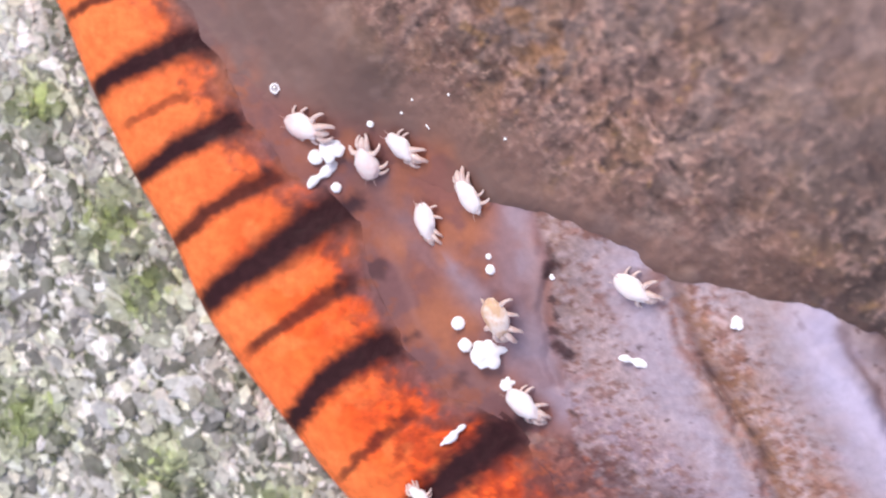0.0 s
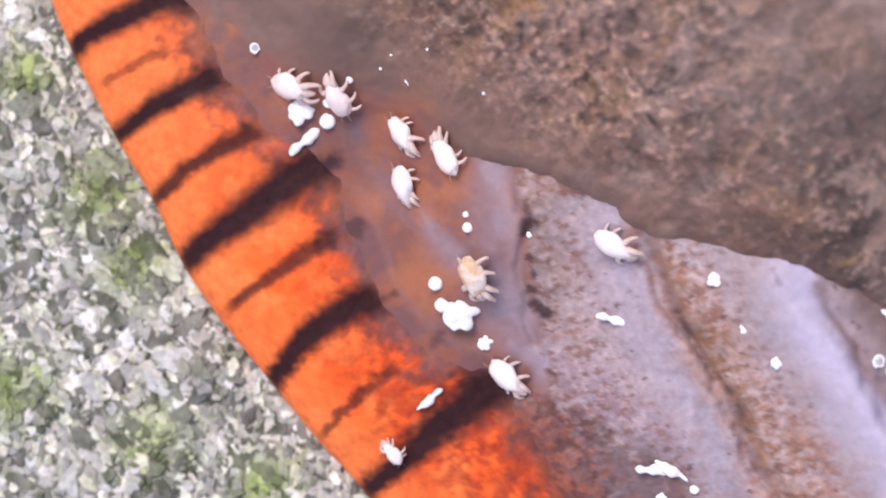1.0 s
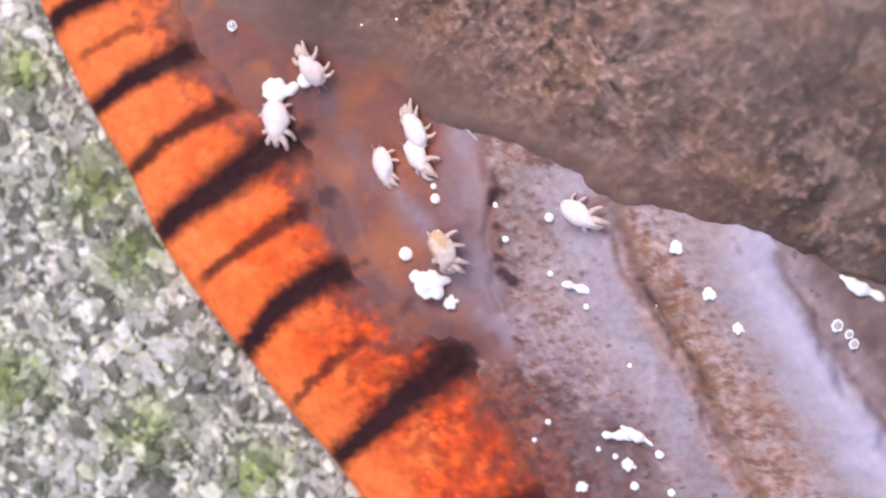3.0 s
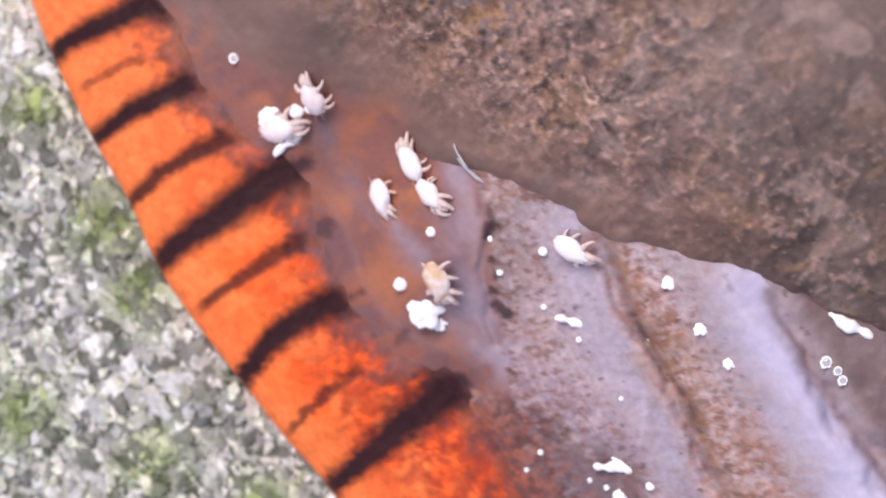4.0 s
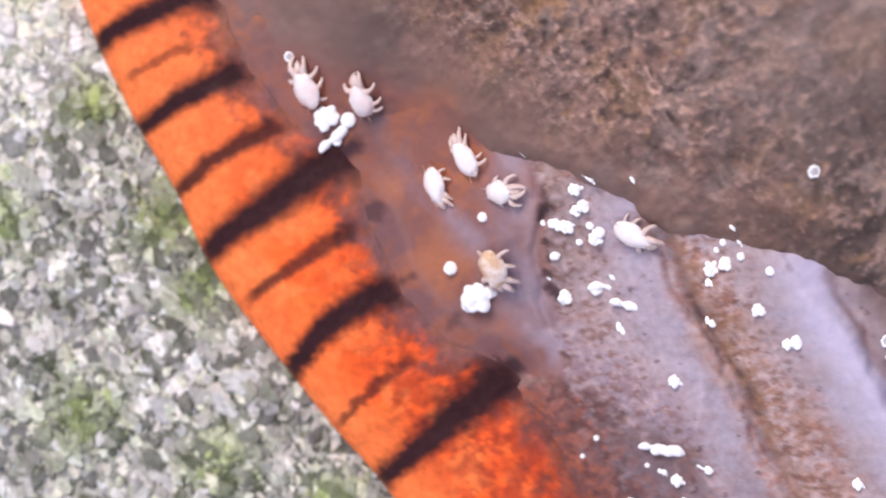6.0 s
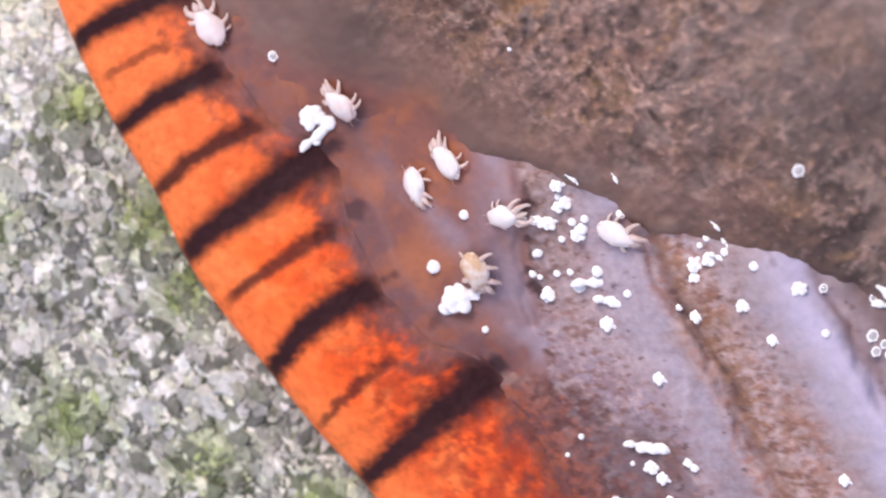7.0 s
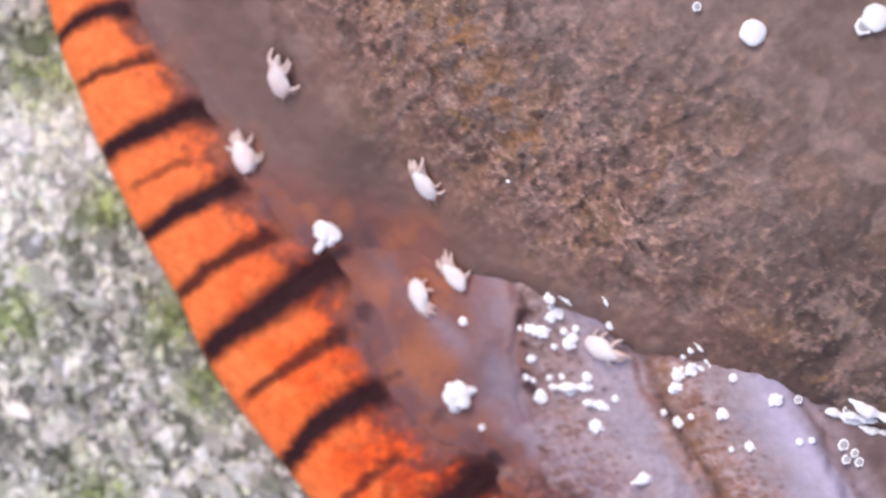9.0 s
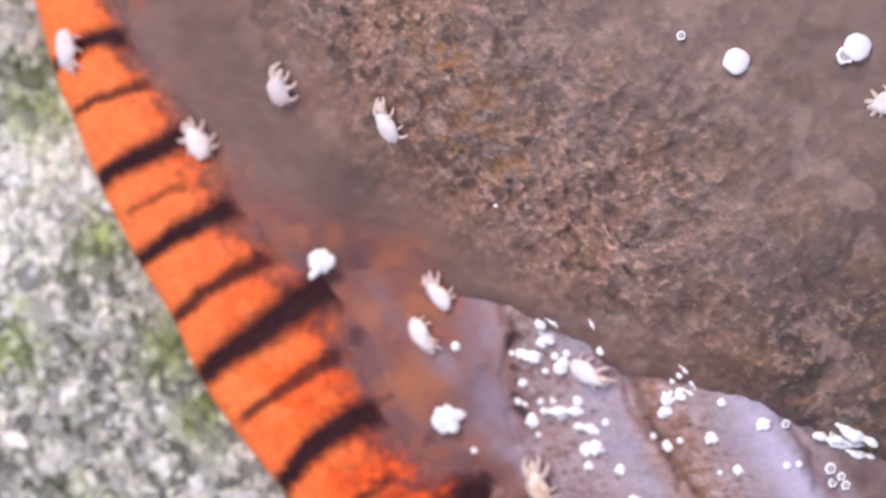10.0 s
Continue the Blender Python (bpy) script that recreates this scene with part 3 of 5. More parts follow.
# Bluish sky sheen on the mucus, painted as streaks: line in the plan, half width, strength.
FILM_SHEENS = ((((0.30, 0.72), (0.23, 0.40), (0.28, -0.10), (0.30, -0.60), (0.46, -1.07), (0.85, -1.55), (1.5, -1.95), (2.3, -2.5)), 0.21, 0.95),
         (((-0.42, 0.05), (-0.25, -0.22), (-0.02, -0.40)), 0.15, 0.8), (((-1.25, 1.15), (-1.0, 0.6), (-0.75, 0.2)), 0.14, 0.25),
         (((0.55, -1.0), (0.75, -1.45), (1.25, -1.75), (1.9, -2.1)), 0.34, 0.85))


def make_flank():
    x, y = axis_grid(0.03, -5.6, 7.4, -2.6, 4.6)
    d, e = side(x, y, SEAM), side(x, y, EDGE)
    z = flank_height(x, y)
    big, mid, fine = fbm(x, y, 1.1, 20, 4), fbm(x, y, 0.35, 21, 4), fbm(x, y, 0.10, 22, 3)
    speck, blot = fbm(x * 0.75, y, 0.062, 28, 2), fbm(x, y, 0.5, 23, 3)
    g0, c1, c2 = side(x, y, GROOVES[0][0]), -side(x, y, GROOVES[1][0]), -side(x, y, GROOVES[2][0])
    # beside the fringe: rust skin with ochre blotches under painted streaks of bluish sheen
    tint = rust_skin(x, y)
    tint = blend(tint, (0.43, 0.265, 0.240), 0.85 * np.exp(-((g0 + 0.12) / 0.12) ** 2) * ramp(y, -1.5, -1.1))
    # middle lobe: speckled tan, then smooth lavender sky sheen painted in towards the groove
    tan = blend((0.405, 0.285, 0.258), (0.480, 0.372, 0.366), ramp(mid, 0.35, 0.62))
    tan = blend(tan, (0.37, 0.160, 0.110), 0.65 * ramp(blot, 0.34, 0.60) * ramp(speck, 0.40, 0.60))
    tan = blend(tan, blend((0.300, 0.185, 0.135), (0.215, 0.120, 0.090), ramp(fine, 0.48, 0.62)), 0.65 * np.exp(-((g0 - 0.16 + 0.3 * (mid - 0.5)) / 0.20) ** 2) * ramp(y, -1.3, -0.9))
    past = ramp(g0 + 0.1 * (mid - 0.5), 0.0, 0.12)
    tint = blend(tint, tan, past)
    grain = past * np.where(c1 > 0, ramp(c1, 0.5, 0.9), ramp(-c1, 0.0, 0.15) * ramp(c2, 0.5, 0.9))
    for line, wide, strong in FILM_SHEENS:
        tint = blend(tint, blend((0.345, 0.262, 0.290), (0.290, 0.190, 0.200), ramp(mid, 0.4, 0.65)), strong * 0.85 * np.exp(-((side(x, y, spline(line, 12)) + 0.2 * (mid - 0.5)) / wide) ** 2))
    low = 1 - ramp(y + 0.53 * x + 0.4 * (mid - 0.5), -1.80, -1.42)
    low = low * ramp(c1, 0.5, 1.1)
    tint = blend(tint, blend((0.165, 0.058, 0.044), (0.140, 0.092, 0.096), ramp(big + 0.5 * (mid - 0.5), 0.40, 0.62)), 0.85 * low)
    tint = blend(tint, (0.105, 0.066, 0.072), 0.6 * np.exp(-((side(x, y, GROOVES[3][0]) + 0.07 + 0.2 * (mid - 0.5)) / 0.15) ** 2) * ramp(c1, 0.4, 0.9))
    lilac = ramp(c1 + 0.25 * (mid - 0.5), 0.10, 0.32) * (1 - ramp(c1 + 0.5 * (big - 0.5) + 0.3 * (mid - 0.5), 0.38, 0.95))
    tint = blend(tint, blend((0.420, 0.355, 0.402), (0.505, 0.436, 0.500), ramp(big + 0.5 * (mid - 0.5), 0.38, 0.62)) * (1 - 0.22 * ramp(-y, 1.0, 2.2))[..., None], 0.82 * lilac)
    # last lobe: ochre beside the groove, tan, then a crest with pale lavender highlight painted on, that drops off
    # sharply
    near_groove = ramp(-c1, -0.04, 0.04) * (1 - ramp(-c1 + 0.35 * (mid - 0.5), 0.12, 0.34 + 0.45 * ramp(-y, 0.6, 2.4)))
    tint = blend(tint, blend((0.300, 0.150, 0.080), (0.415, 0.255, 0.200), ramp(fine, 0.40, 0.60)), 0.85 * near_groove)
    tint = blend(tint, blend((0.345, 0.280, 0.292), (0.385, 0.305, 0.305), ramp(mid, 0.4, 0.6)), 0.75 * ramp(-c1 + 0.5 * (mid - 0.5) - 0.25 * ramp(-y, 1.2, 2.4), 0.30, 0.60))
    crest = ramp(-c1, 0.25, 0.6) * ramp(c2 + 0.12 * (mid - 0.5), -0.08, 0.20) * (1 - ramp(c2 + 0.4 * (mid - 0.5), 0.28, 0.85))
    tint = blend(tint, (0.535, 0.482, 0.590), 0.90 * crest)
    # granules in short rows, brown, and pale ones for highlights painted between them
    grain = np.maximum(grain, 0.3 * past * (1 - crest)) * (1 - 0.6 * ramp(-c1, 0.35, 0.8)) * (1 - 0.75 * low)
    rows = fbm(x * 0.75, y * 1.1, 0.062, 28, 3)
    tint = blend(tint, (0.215, 0.098, 0.068), 0.72 * grain * ramp(rows + 0.16 * (blot - 0.5), 0.52, 0.66) * (1 - 0.8 * crest))
    tint = blend(tint, (0.50, 0.365, 0.345), 0.6 * grain * ramp(fbm(x * 0.75, y * 1.1, 0.058, 31, 3), 0.55, 0.68))
    tint = blend(tint, (0.095, 0.052, 0.044), 0.8 * past * ramp(fbm(x, y, 0.10, 34, 2), 0.80, 0.90) * (1 - crest))
    # brown with shade painted in along the carved grooves
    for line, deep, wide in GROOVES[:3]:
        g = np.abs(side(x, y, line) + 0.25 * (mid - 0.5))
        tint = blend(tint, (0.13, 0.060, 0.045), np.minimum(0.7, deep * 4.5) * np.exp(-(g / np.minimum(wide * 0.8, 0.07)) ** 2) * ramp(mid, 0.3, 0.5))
    # the crack's shade, laid into the colour over its carved line
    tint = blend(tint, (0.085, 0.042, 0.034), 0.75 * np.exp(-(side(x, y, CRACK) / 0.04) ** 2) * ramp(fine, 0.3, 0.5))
    # a dull red brown strip along the fringe, with a paler lip lower down
    tint = blend(tint, strip_skin(x, y) / np.array((0.98, 1.0, 1.07)), 1 - ramp(np.maximum(d + 0.5 * (mid - 0.5), 0.4 * d), 0.06, 0.48))
    tint = blend(tint, (0.36, 0.185, 0.155), 0.22 * np.exp(-((d - 0.23 + 0.15 * (mid - 0.5)) / 0.05) ** 2) * ramp(-y, -0.9, -0.2))
    low_side = ramp(-y, 1.7, 2.1) * (1 - ramp(d + 0.5 * (mid - 0.5) + 0.3 * (big - 0.5), 0.40, 1.0))
    tint = blend(tint, (0.34, 0.105, 0.060), 0.55 * low_side * ramp(fbm(x, y, 0.09, 51, 3) + 0.3 * (mid - 0.5), 0.48, 0.60))
    tint = blend(tint, (0.105, 0.040, 0.036), 0.75 * low_side * ramp(fbm(x, y, 0.075, 52, 3), 0.50, 0.62))
    # the widest bars of the fringe run out on the flank as dark smudges
    for (ax, ay), (bx, by), wide, strong in (((-1.95, 0.55), (-1.5, 0.83), 0.11, 1.0), ((0.0, -1.95), (0.33, -1.74), 0.09, 1.0),
                                             ((-1.38, 0.02), (-1.24, 0.10), 0.07, 0.6), ((-0.95, -0.74), (-0.84, -0.66), 0.06, 0.7),
                                             ((-0.42, -1.25), (-0.36, -1.2), 0.06, 0.5), ((0.77, -0.84), (0.84, -0.92), 0.055, 0.9), ((0.62, -0.02), (0.66, 0.04), 0.055, 0.95),
                                             ((0.68, -0.28), (0.72, -0.52), 0.028, 0.75), ((0.70, -0.66), (0.73, -0.70), 0.03, 0.7), ((0.64, 0.2), (0.63, 0.3), 0.03, 0.55)):
        g = np.abs(side(x, y, ((ax, ay), (bx, by)))) + 0.12 * (mid - 0.5) + 0.14 * (fine - 0.5)
        tint = blend(tint, (0.05, 0.02, 0.022), strong * (1 - ramp(g, wide * 0.5, wide * 1.9)))
    tint = blend(tint, (0.56, 0.46, 0.50), 0.5 * np.exp(-(side(x, y, ((2.36, -1.80), (2.38, -2.1), (2.32, -2.45))) / 0.025) ** 2))
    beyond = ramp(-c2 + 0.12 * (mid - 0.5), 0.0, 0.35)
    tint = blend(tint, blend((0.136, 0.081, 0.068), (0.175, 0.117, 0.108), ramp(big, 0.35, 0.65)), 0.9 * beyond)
    tint = tint * np.array((0.98, 1.0, 1.07))
    keep = (d > -0.45) & (e < 1.6)
    x, y, z = taper(x, y, z)
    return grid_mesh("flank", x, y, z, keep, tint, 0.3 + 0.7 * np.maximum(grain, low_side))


def make_mantle():
    x, y = axis_grid(0.023, -7.0, 4.6, -2.4, 7.4)
    e = side(x, y, EDGE)
    z = mantle_height(x, y)
    across = side(x, y, BAND)
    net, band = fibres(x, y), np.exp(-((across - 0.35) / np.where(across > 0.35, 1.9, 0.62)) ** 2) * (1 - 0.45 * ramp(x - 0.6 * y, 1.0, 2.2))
    big, mid, fine = fbm(x, y, 1.3, 35, 4), fbm(x, y, 0.3, 36, 3), fbm(x, y, 0.075, 37, 3)
    patch, crumb = fbm(x, y, 0.42, 38, 3), fbm(x, y, 0.11, 40, 3)
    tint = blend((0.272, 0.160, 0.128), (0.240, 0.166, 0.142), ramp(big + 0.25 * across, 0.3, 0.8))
    # darker towards the lower right: fall-off of light put into the colour
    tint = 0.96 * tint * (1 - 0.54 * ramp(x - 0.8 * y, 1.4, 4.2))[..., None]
    # soft blotches of grey brown and tan all over
    tint = blend(tint, (0.135, 0.092, 0.076), 0.62 * ramp(patch, 0.52, 0.70))
    tint = blend(tint, (0.40, 0.282, 0.240), 0.42 * ramp(fbm(x, y, 0.36, 47, 3), 0.58, 0.72))
    tint = blend(tint, (0.33, 0.185, 0.095), 0.32 * ramp(fbm(x, y, 0.5, 39, 3), 0.54, 0.70) * (0.35 + 0.65 * band))
    # crumbled grain in the rough band: shade painted into the pits, rosy fibres, a few golden flecks
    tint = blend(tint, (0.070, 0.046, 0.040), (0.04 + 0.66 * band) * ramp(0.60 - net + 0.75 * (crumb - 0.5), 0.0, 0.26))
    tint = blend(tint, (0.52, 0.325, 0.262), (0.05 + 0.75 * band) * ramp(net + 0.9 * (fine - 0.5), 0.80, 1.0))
    tint = blend(tint, (0.34, 0.170, 0.120), 0.32 * band * ramp(fbm(x, y, 0.16, 48, 2), 0.52, 0.70))
    tint = blend(tint, (0.47, 0.265, 0.10), 0.45 * band * ramp(fbm(x, y, 0.12, 49, 2), 0.70, 0.84) * ramp(patch, 0.40, 0.55))
    tint = blend(tint, (0.040, 0.028, 0.026), 0.7 * band * ramp(fbm(x, 0.8 * y, 0.085, 53, 2), 0.68, 0.80))
    tint = blend(tint, (0.56, 0.37, 0.29), 0.6 * band * ramp(fbm(x, y, 0.05, 54, 2), 0.72, 0.86))
    for cx, cy, wide in ((0.25, 2.85, 0.40), (0.62, 2.25, 0.30), (-0.2, 3.5, 0.35)):
        near = np.exp(-((x - cx) ** 2 + (y - cy) ** 2) / wide ** 2)
        tint = blend(tint, (0.38, 0.190, 0.085), 0.6 * near * ramp(crumb + 0.4 * (mid - 0.5), 0.42, 0.60))
    # smooth brown towards the fringe, then rust skin with orange blotches along it
    left = side(x, y, SEAM)
    smooth = 1 - ramp(across + 0.5 * (big - 0.5), -0.98, -0.5)
    tint = blend(tint, blend((0.172, 0.108, 0.094), (0.216, 0.137, 0.119), ramp(big, 0.4, 0.6)), 0.85 * smooth)
    rust = (1 - ramp(left + 0.7 * (mid - 0.5) + 0.4 * (big - 0.5), 0.35, 0.95)) * ramp(-y - 0.25 * x, -1.7, -0.9)
    tint = blend(tint, rust_skin(x, y) * np.array((0.98, 1.0, 1.07)), 0.75 * rust)
    merge = (1 - ramp(np.maximum(e + 0.5 * (mid - 0.5), 0.4 * e), 0.15, 0.80)) * (1 - ramp(x, -0.6, 0.0)) * ramp(-y - 0.25 * x, -1.8, -1.1)
    tint = blend(tint, rust_skin(x, y) * np.array((0.98, 1.0, 1.07)), merge)
    rim = (1 - ramp(left + 0.7 * (mid - 0.5) + 0.25 * (fine - 0.5), 0.10, 0.62)) * ramp(y + 0.25 * x, 0.5, 1.2) * (1 - 0.5 * ramp(y, 1.8, 2.6))
    tint = blend(tint, strip_skin(x, y), np.maximum(0.9 * rim, (1 - ramp(left, 0.05, 0.16)) * ramp(y + 0.25 * x, 0.5, 1.2)))
    x2, y2, z2 = taper(x, y, z)
    keep = e > -0.28
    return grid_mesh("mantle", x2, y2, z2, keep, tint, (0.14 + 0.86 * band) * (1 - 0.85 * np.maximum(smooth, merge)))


fringe = part("foot_fringe", make_fringe(), FRINGE_SKIN, slug, "bright orange fringe crossed by dark brown bars")
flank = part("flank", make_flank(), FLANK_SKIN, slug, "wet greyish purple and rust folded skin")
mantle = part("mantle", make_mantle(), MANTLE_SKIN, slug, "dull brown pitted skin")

# ---- surface that mites and glint pieces sit on, in the slug's own space ----
IN_LINE, OUT_LINE = spline(INNER, 50), spline(OUTER, 50)


TX, TY, TS = np.arange(-7.5, 9.5, 0.04), np.arange(-7.5, 7.0, 0.04), 0.04


def tables():
    """Heights over the plan: fringe, flank and mantle."""
    x, y = np.meshgrid(TX, TY)
    do, di = side(x, y, OUT_LINE), np.maximum(-side(x, y, IN_LINE), 0)
    a = np.clip(do / np.maximum(do + di, 1e-6), 0, 1)
    z = 0.22 + 0.80 * (1 - (1 - a) ** 2.3) ** (1 / 2.3) - 0.045 * ramp(a, 0.66, 0.96) - 0.02 * ramp(a, 0.92, 1.0)
    fringe_z = np.where(do > 0, z, -0.05)
    flank_z = np.where(side(x, y, SEAM) > -0.35, flank_height(x, y), -1.0)
    mantle_z = np.where(side(x, y, EDGE) > -0.2, mantle_height(x, y), -1.0)
    return fringe_z, flank_z, mantle_z


TABLES = tables()


def lookup(table, x, y):
    i, j = min(max((x - TX[0]) / TS, 0), len(TX) - 1.01), min(max((y - TY[0]) / TS, 0), len(TY) - 1.01)
    a, b = int(i), int(j)
    u, v = i - a, j - b
    return (table[b, a] * (1 - u) + table[b, a + 1] * u) * (1 - v) + (table[b + 1, a] * (1 - u) + table[b + 1, a + 1] * u) * v


# The way and the pivot of fringe, flank and mantle on the slug.
SHIFTS = ((FRINGE, (-2.2, 0.1)), (FLANK, (1.6, -1.1)), (MANTLE, (1.2, 1.0)))


def settle(x, y, rows, pivot, t, way):
    """Where a place on a piece of skin lies on the slug at a time (way 1), or the other way round (way -1)."""
    dx, dy, rz = along(rows, t)
    c, s = math.cos(radians(rz)), way * math.sin(radians(rz))
    u, v = x - pivot[0], y - pivot[1]
    if way < 0:
        u, v = u - dx, v - dy
        return pivot[0] + c * u - s * v, pivot[1] + s * u + c * v
    return pivot[0] + c * u - s * v + dx, pivot[1] + s * u + c * v + dy


def surface(x, y, t=4.5):
    """Height of the uppermost skin at a place."""
    return float(max(lookup(table, *settle(x, y, rows, pivot, t, -1)) for table, (rows, pivot) in zip(TABLES, SHIFTS)))


def slope(x, y, t, h=0.16):
    """The skin's normal over a mite's width."""
    n = Vector((surface(x - h, y, t) - surface(x + h, y, t), surface(x, y - h, t) - surface(x, y + h, t), 2 * h))
    n.z = max(n.z, 0.75 * math.hypot(n.x, n.y))
    return n.normalized()


# ---- mites ----
def mite_material(name, colour, deep, speck, alpha=1.0):
    m = bpy.data.materials.new(name)
    m.use_nodes = True
    nt = m.node_tree
    p = nt.nodes["Principled BSDF"]
    co = nt.nodes.new("ShaderNodeTexCoord")
    n = nt.nodes.new("ShaderNodeTexNoise")
    n.inputs["Scale"].default_value, n.inputs["Detail"].default_value = 5.5 / MM, 3
    nt.links.new(co.outputs["Object"], n.inputs["Vector"])
    r = nt.nodes.new("ShaderNodeValToRGB")
    e = r.color_ramp.elements
    e[0].position, e[0].color = 0.5 - speck, (*deep, 1)
    e[1].position, e[1].color = 0.56, (*colour, 1)
    nt.links.new(n.outputs[0], r.inputs[0])
    nt.links.new(r.outputs[0], p.inputs["Base Color"])
    p.inputs["Roughness"].default_value = 0.32
    p.inputs["Coat Weight"].default_value = 0.15
    p.inputs["Subsurface Weight"].default_value = 0.2
    p.inputs["Subsurface Radius"].default_value = (0.22 * MM, 0.16 * MM, 0.14 * MM)
    p.inputs["Alpha"].default_value = alpha
    p.inputs["Subsurface Scale"].default_value = 1.0
    b = nt.nodes.new("ShaderNodeBump")
    b.inputs["Distance"].default_value = 0.008 * MM
    f = nt.nodes.new("ShaderNodeTexNoise")
    f.inputs["Scale"].default_value = 40 / MM
    nt.links.new(co.outputs["Object"], f.inputs["Vector"])
    nt.links.new(f.outputs[0], b.inputs["Height"])
    nt.links.new(b.outputs[0], p.inputs["Normal"])
    return m


MITE_SKIN = {
    "pale": mite_material("pale_mite_skin", (0.99, 0.94, 0.94), (0.96, 0.83, 0.81), 0.16, 0.97),
    "pink": mite_material("pink_mite_skin", (0.99, 0.88, 0.86), (0.95, 0.74, 0.71), 0.14, 0.97),
    "amber": mite_material("amber_mite_skin", (0.94, 0.80, 0.72), (0.72, 0.48, 0.30), 0.10),
}
LEG_SKIN = mite_material("mite_leg_skin", (0.95, 0.78, 0.72), (0.88, 0.62, 0.54), 0.14, 0.72)
MITE_LENGTH = 0.45


def mesh_from(bm, name, material, smooth=True):
    me = bpy.data.meshes.new(name)
    for f in bm.faces:
        f.smooth = smooth
    bm.to_mesh(me)
    bm.free()
    me.materials.append(material)
    return me


def tube(points, radii, sides=7):
    """A bent tapering tube in a bmesh, closed at both ends."""
    bm = bmesh.new()
    rings = []
    for k, (p, r) in enumerate(zip(points, radii)):
        p = Vector(p)
        ahead = (Vector(points[min(k + 1, len(points) - 1)]) - Vector(points[max(k - 1, 0)])).normalized()
        u = ahead.orthogonal().normalized() if abs(ahead.z) > 0.95 else ahead.cross(Vector((0, 0, 1))).normalized()
        v = ahead.cross(u)
        rings.append([bm.verts.new((p + r * (math.cos(a) * u + math.sin(a) * v)) * MM) for a in np.linspace(0, 2 * math.pi, sides, endpoint=False)])
    for a, b in zip(rings[:-1], rings[1:]):
        for i in range(sides):
            bm.faces.new((a[i], a[(i + 1) % sides], b[(i + 1) % sides], b[i]))
    bm.faces.new(rings[0][::-1])
    bm.faces.new(rings[-1])
    bmesh.ops.recalc_face_normals(bm, faces=bm.faces)
    return bm


def mite_body(tone, seed):
    """An egg-shaped back with a waist behind the second legs and a blunt rear."""
    bm = bmesh.new()
    bmesh.ops.create_uvsphere(bm, u_segments=28, v_segments=18, radius=1.0)
    L = MITE_LENGTH
    for v in bm.verts:
        x, y, z = v.co.z, v.co.x, v.co.y
        width = 0.65 + 0.10 * math.cos(x * 1.9 + 0.5) - 0.20 * max(x, 0) ** 2
        width *= 1 - 0.10 * math.exp(-((x - 0.35) / 0.16) ** 2)
        high = 0.40 if z > 0 else 0.30
        lump = 1 + 0.16 * noise.noise(Vector((x * 1.7 + 3.1 * seed, y * 1.7, z * 1.7))) + 0.06 * noise.noise(Vector((x * 5 + seed, y * 5, z * 5)))
        v.co = Vector((x * 0.52 * L * lump, y * width * 0.46 * L * lump, (0.20 + z * high * 0.5) * L)) * MM
    bmesh.ops.recalc_face_normals(bm, faces=bm.faces)
    return mesh_from(bm, "body", MITE_SKIN[tone])


def mite_leg():
    L = MITE_LENGTH
    pts = [(-0.06, 0, 0.13), (0.07, 0.02, 0.17), (0.18, 0.03, 0.18), (0.27, 0.0, 0.13), (0.33, -0.05, 0.05), (0.36, -0.11, 0.0)]
    return mesh_from(tube([(a * L, b * L, c * L) for a, b, c in pts], [r * L for r in (0.092, 0.082, 0.068, 0.054, 0.042, 0.030)]), "leg", LEG_SKIN)


def mite_mouth():
    L = MITE_LENGTH
    bm = tube([(0.40 * L, 0, 0.18 * L), (0.52 * L, 0, 0.17 * L), (0.62 * L, 0, 0.12 * L), (0.68 * L, 0, 0.08 * L)], [0.13 * L, 0.105 * L, 0.07 * L, 0.03 * L], 9)
    return mesh_from(bm, "mouth", LEG_SKIN)


def mite_bristle(length):
    L = MITE_LENGTH
    bm = tube([(0, 0, 0), (0.12 * length * L, 0, 0.05 * L), (0.24 * length * L, 0, 0.05 * L)], [0.009 * L, 0.006 * L, 0.003 * L], 5)
    return mesh_from(bm, "bristle", LEG_SKIN)


LEG_MESH, MOUTH_MESH, BRISTLE_MESH = mite_leg(), mite_mouth(), mite_bristle(1.0)
# Hip along and beside the body, and the leg's own direction in degrees.
LEGS = ((0.36, 0.09, 26, 1.0), (0.24, 0.15, 58, 0.88), (-0.10, 0.18, 96, 0.75), (-0.24, 0.15, 124, 0.75),
        (0.36, -0.09, -26, 0.96), (0.24, -0.15, -58, 0.90), (-0.10, -0.18, -96, 0.78), (-0.24, -0.15, -124, 0.72))
MITE_WORDS = {
    "pale": "tiny whitish translucent mite crawling on slug skin",
    "pink": "tiny pinkish white mite crawling on slug skin",
    "amber": "tiny mite with amber brown gut on slug skin",
}


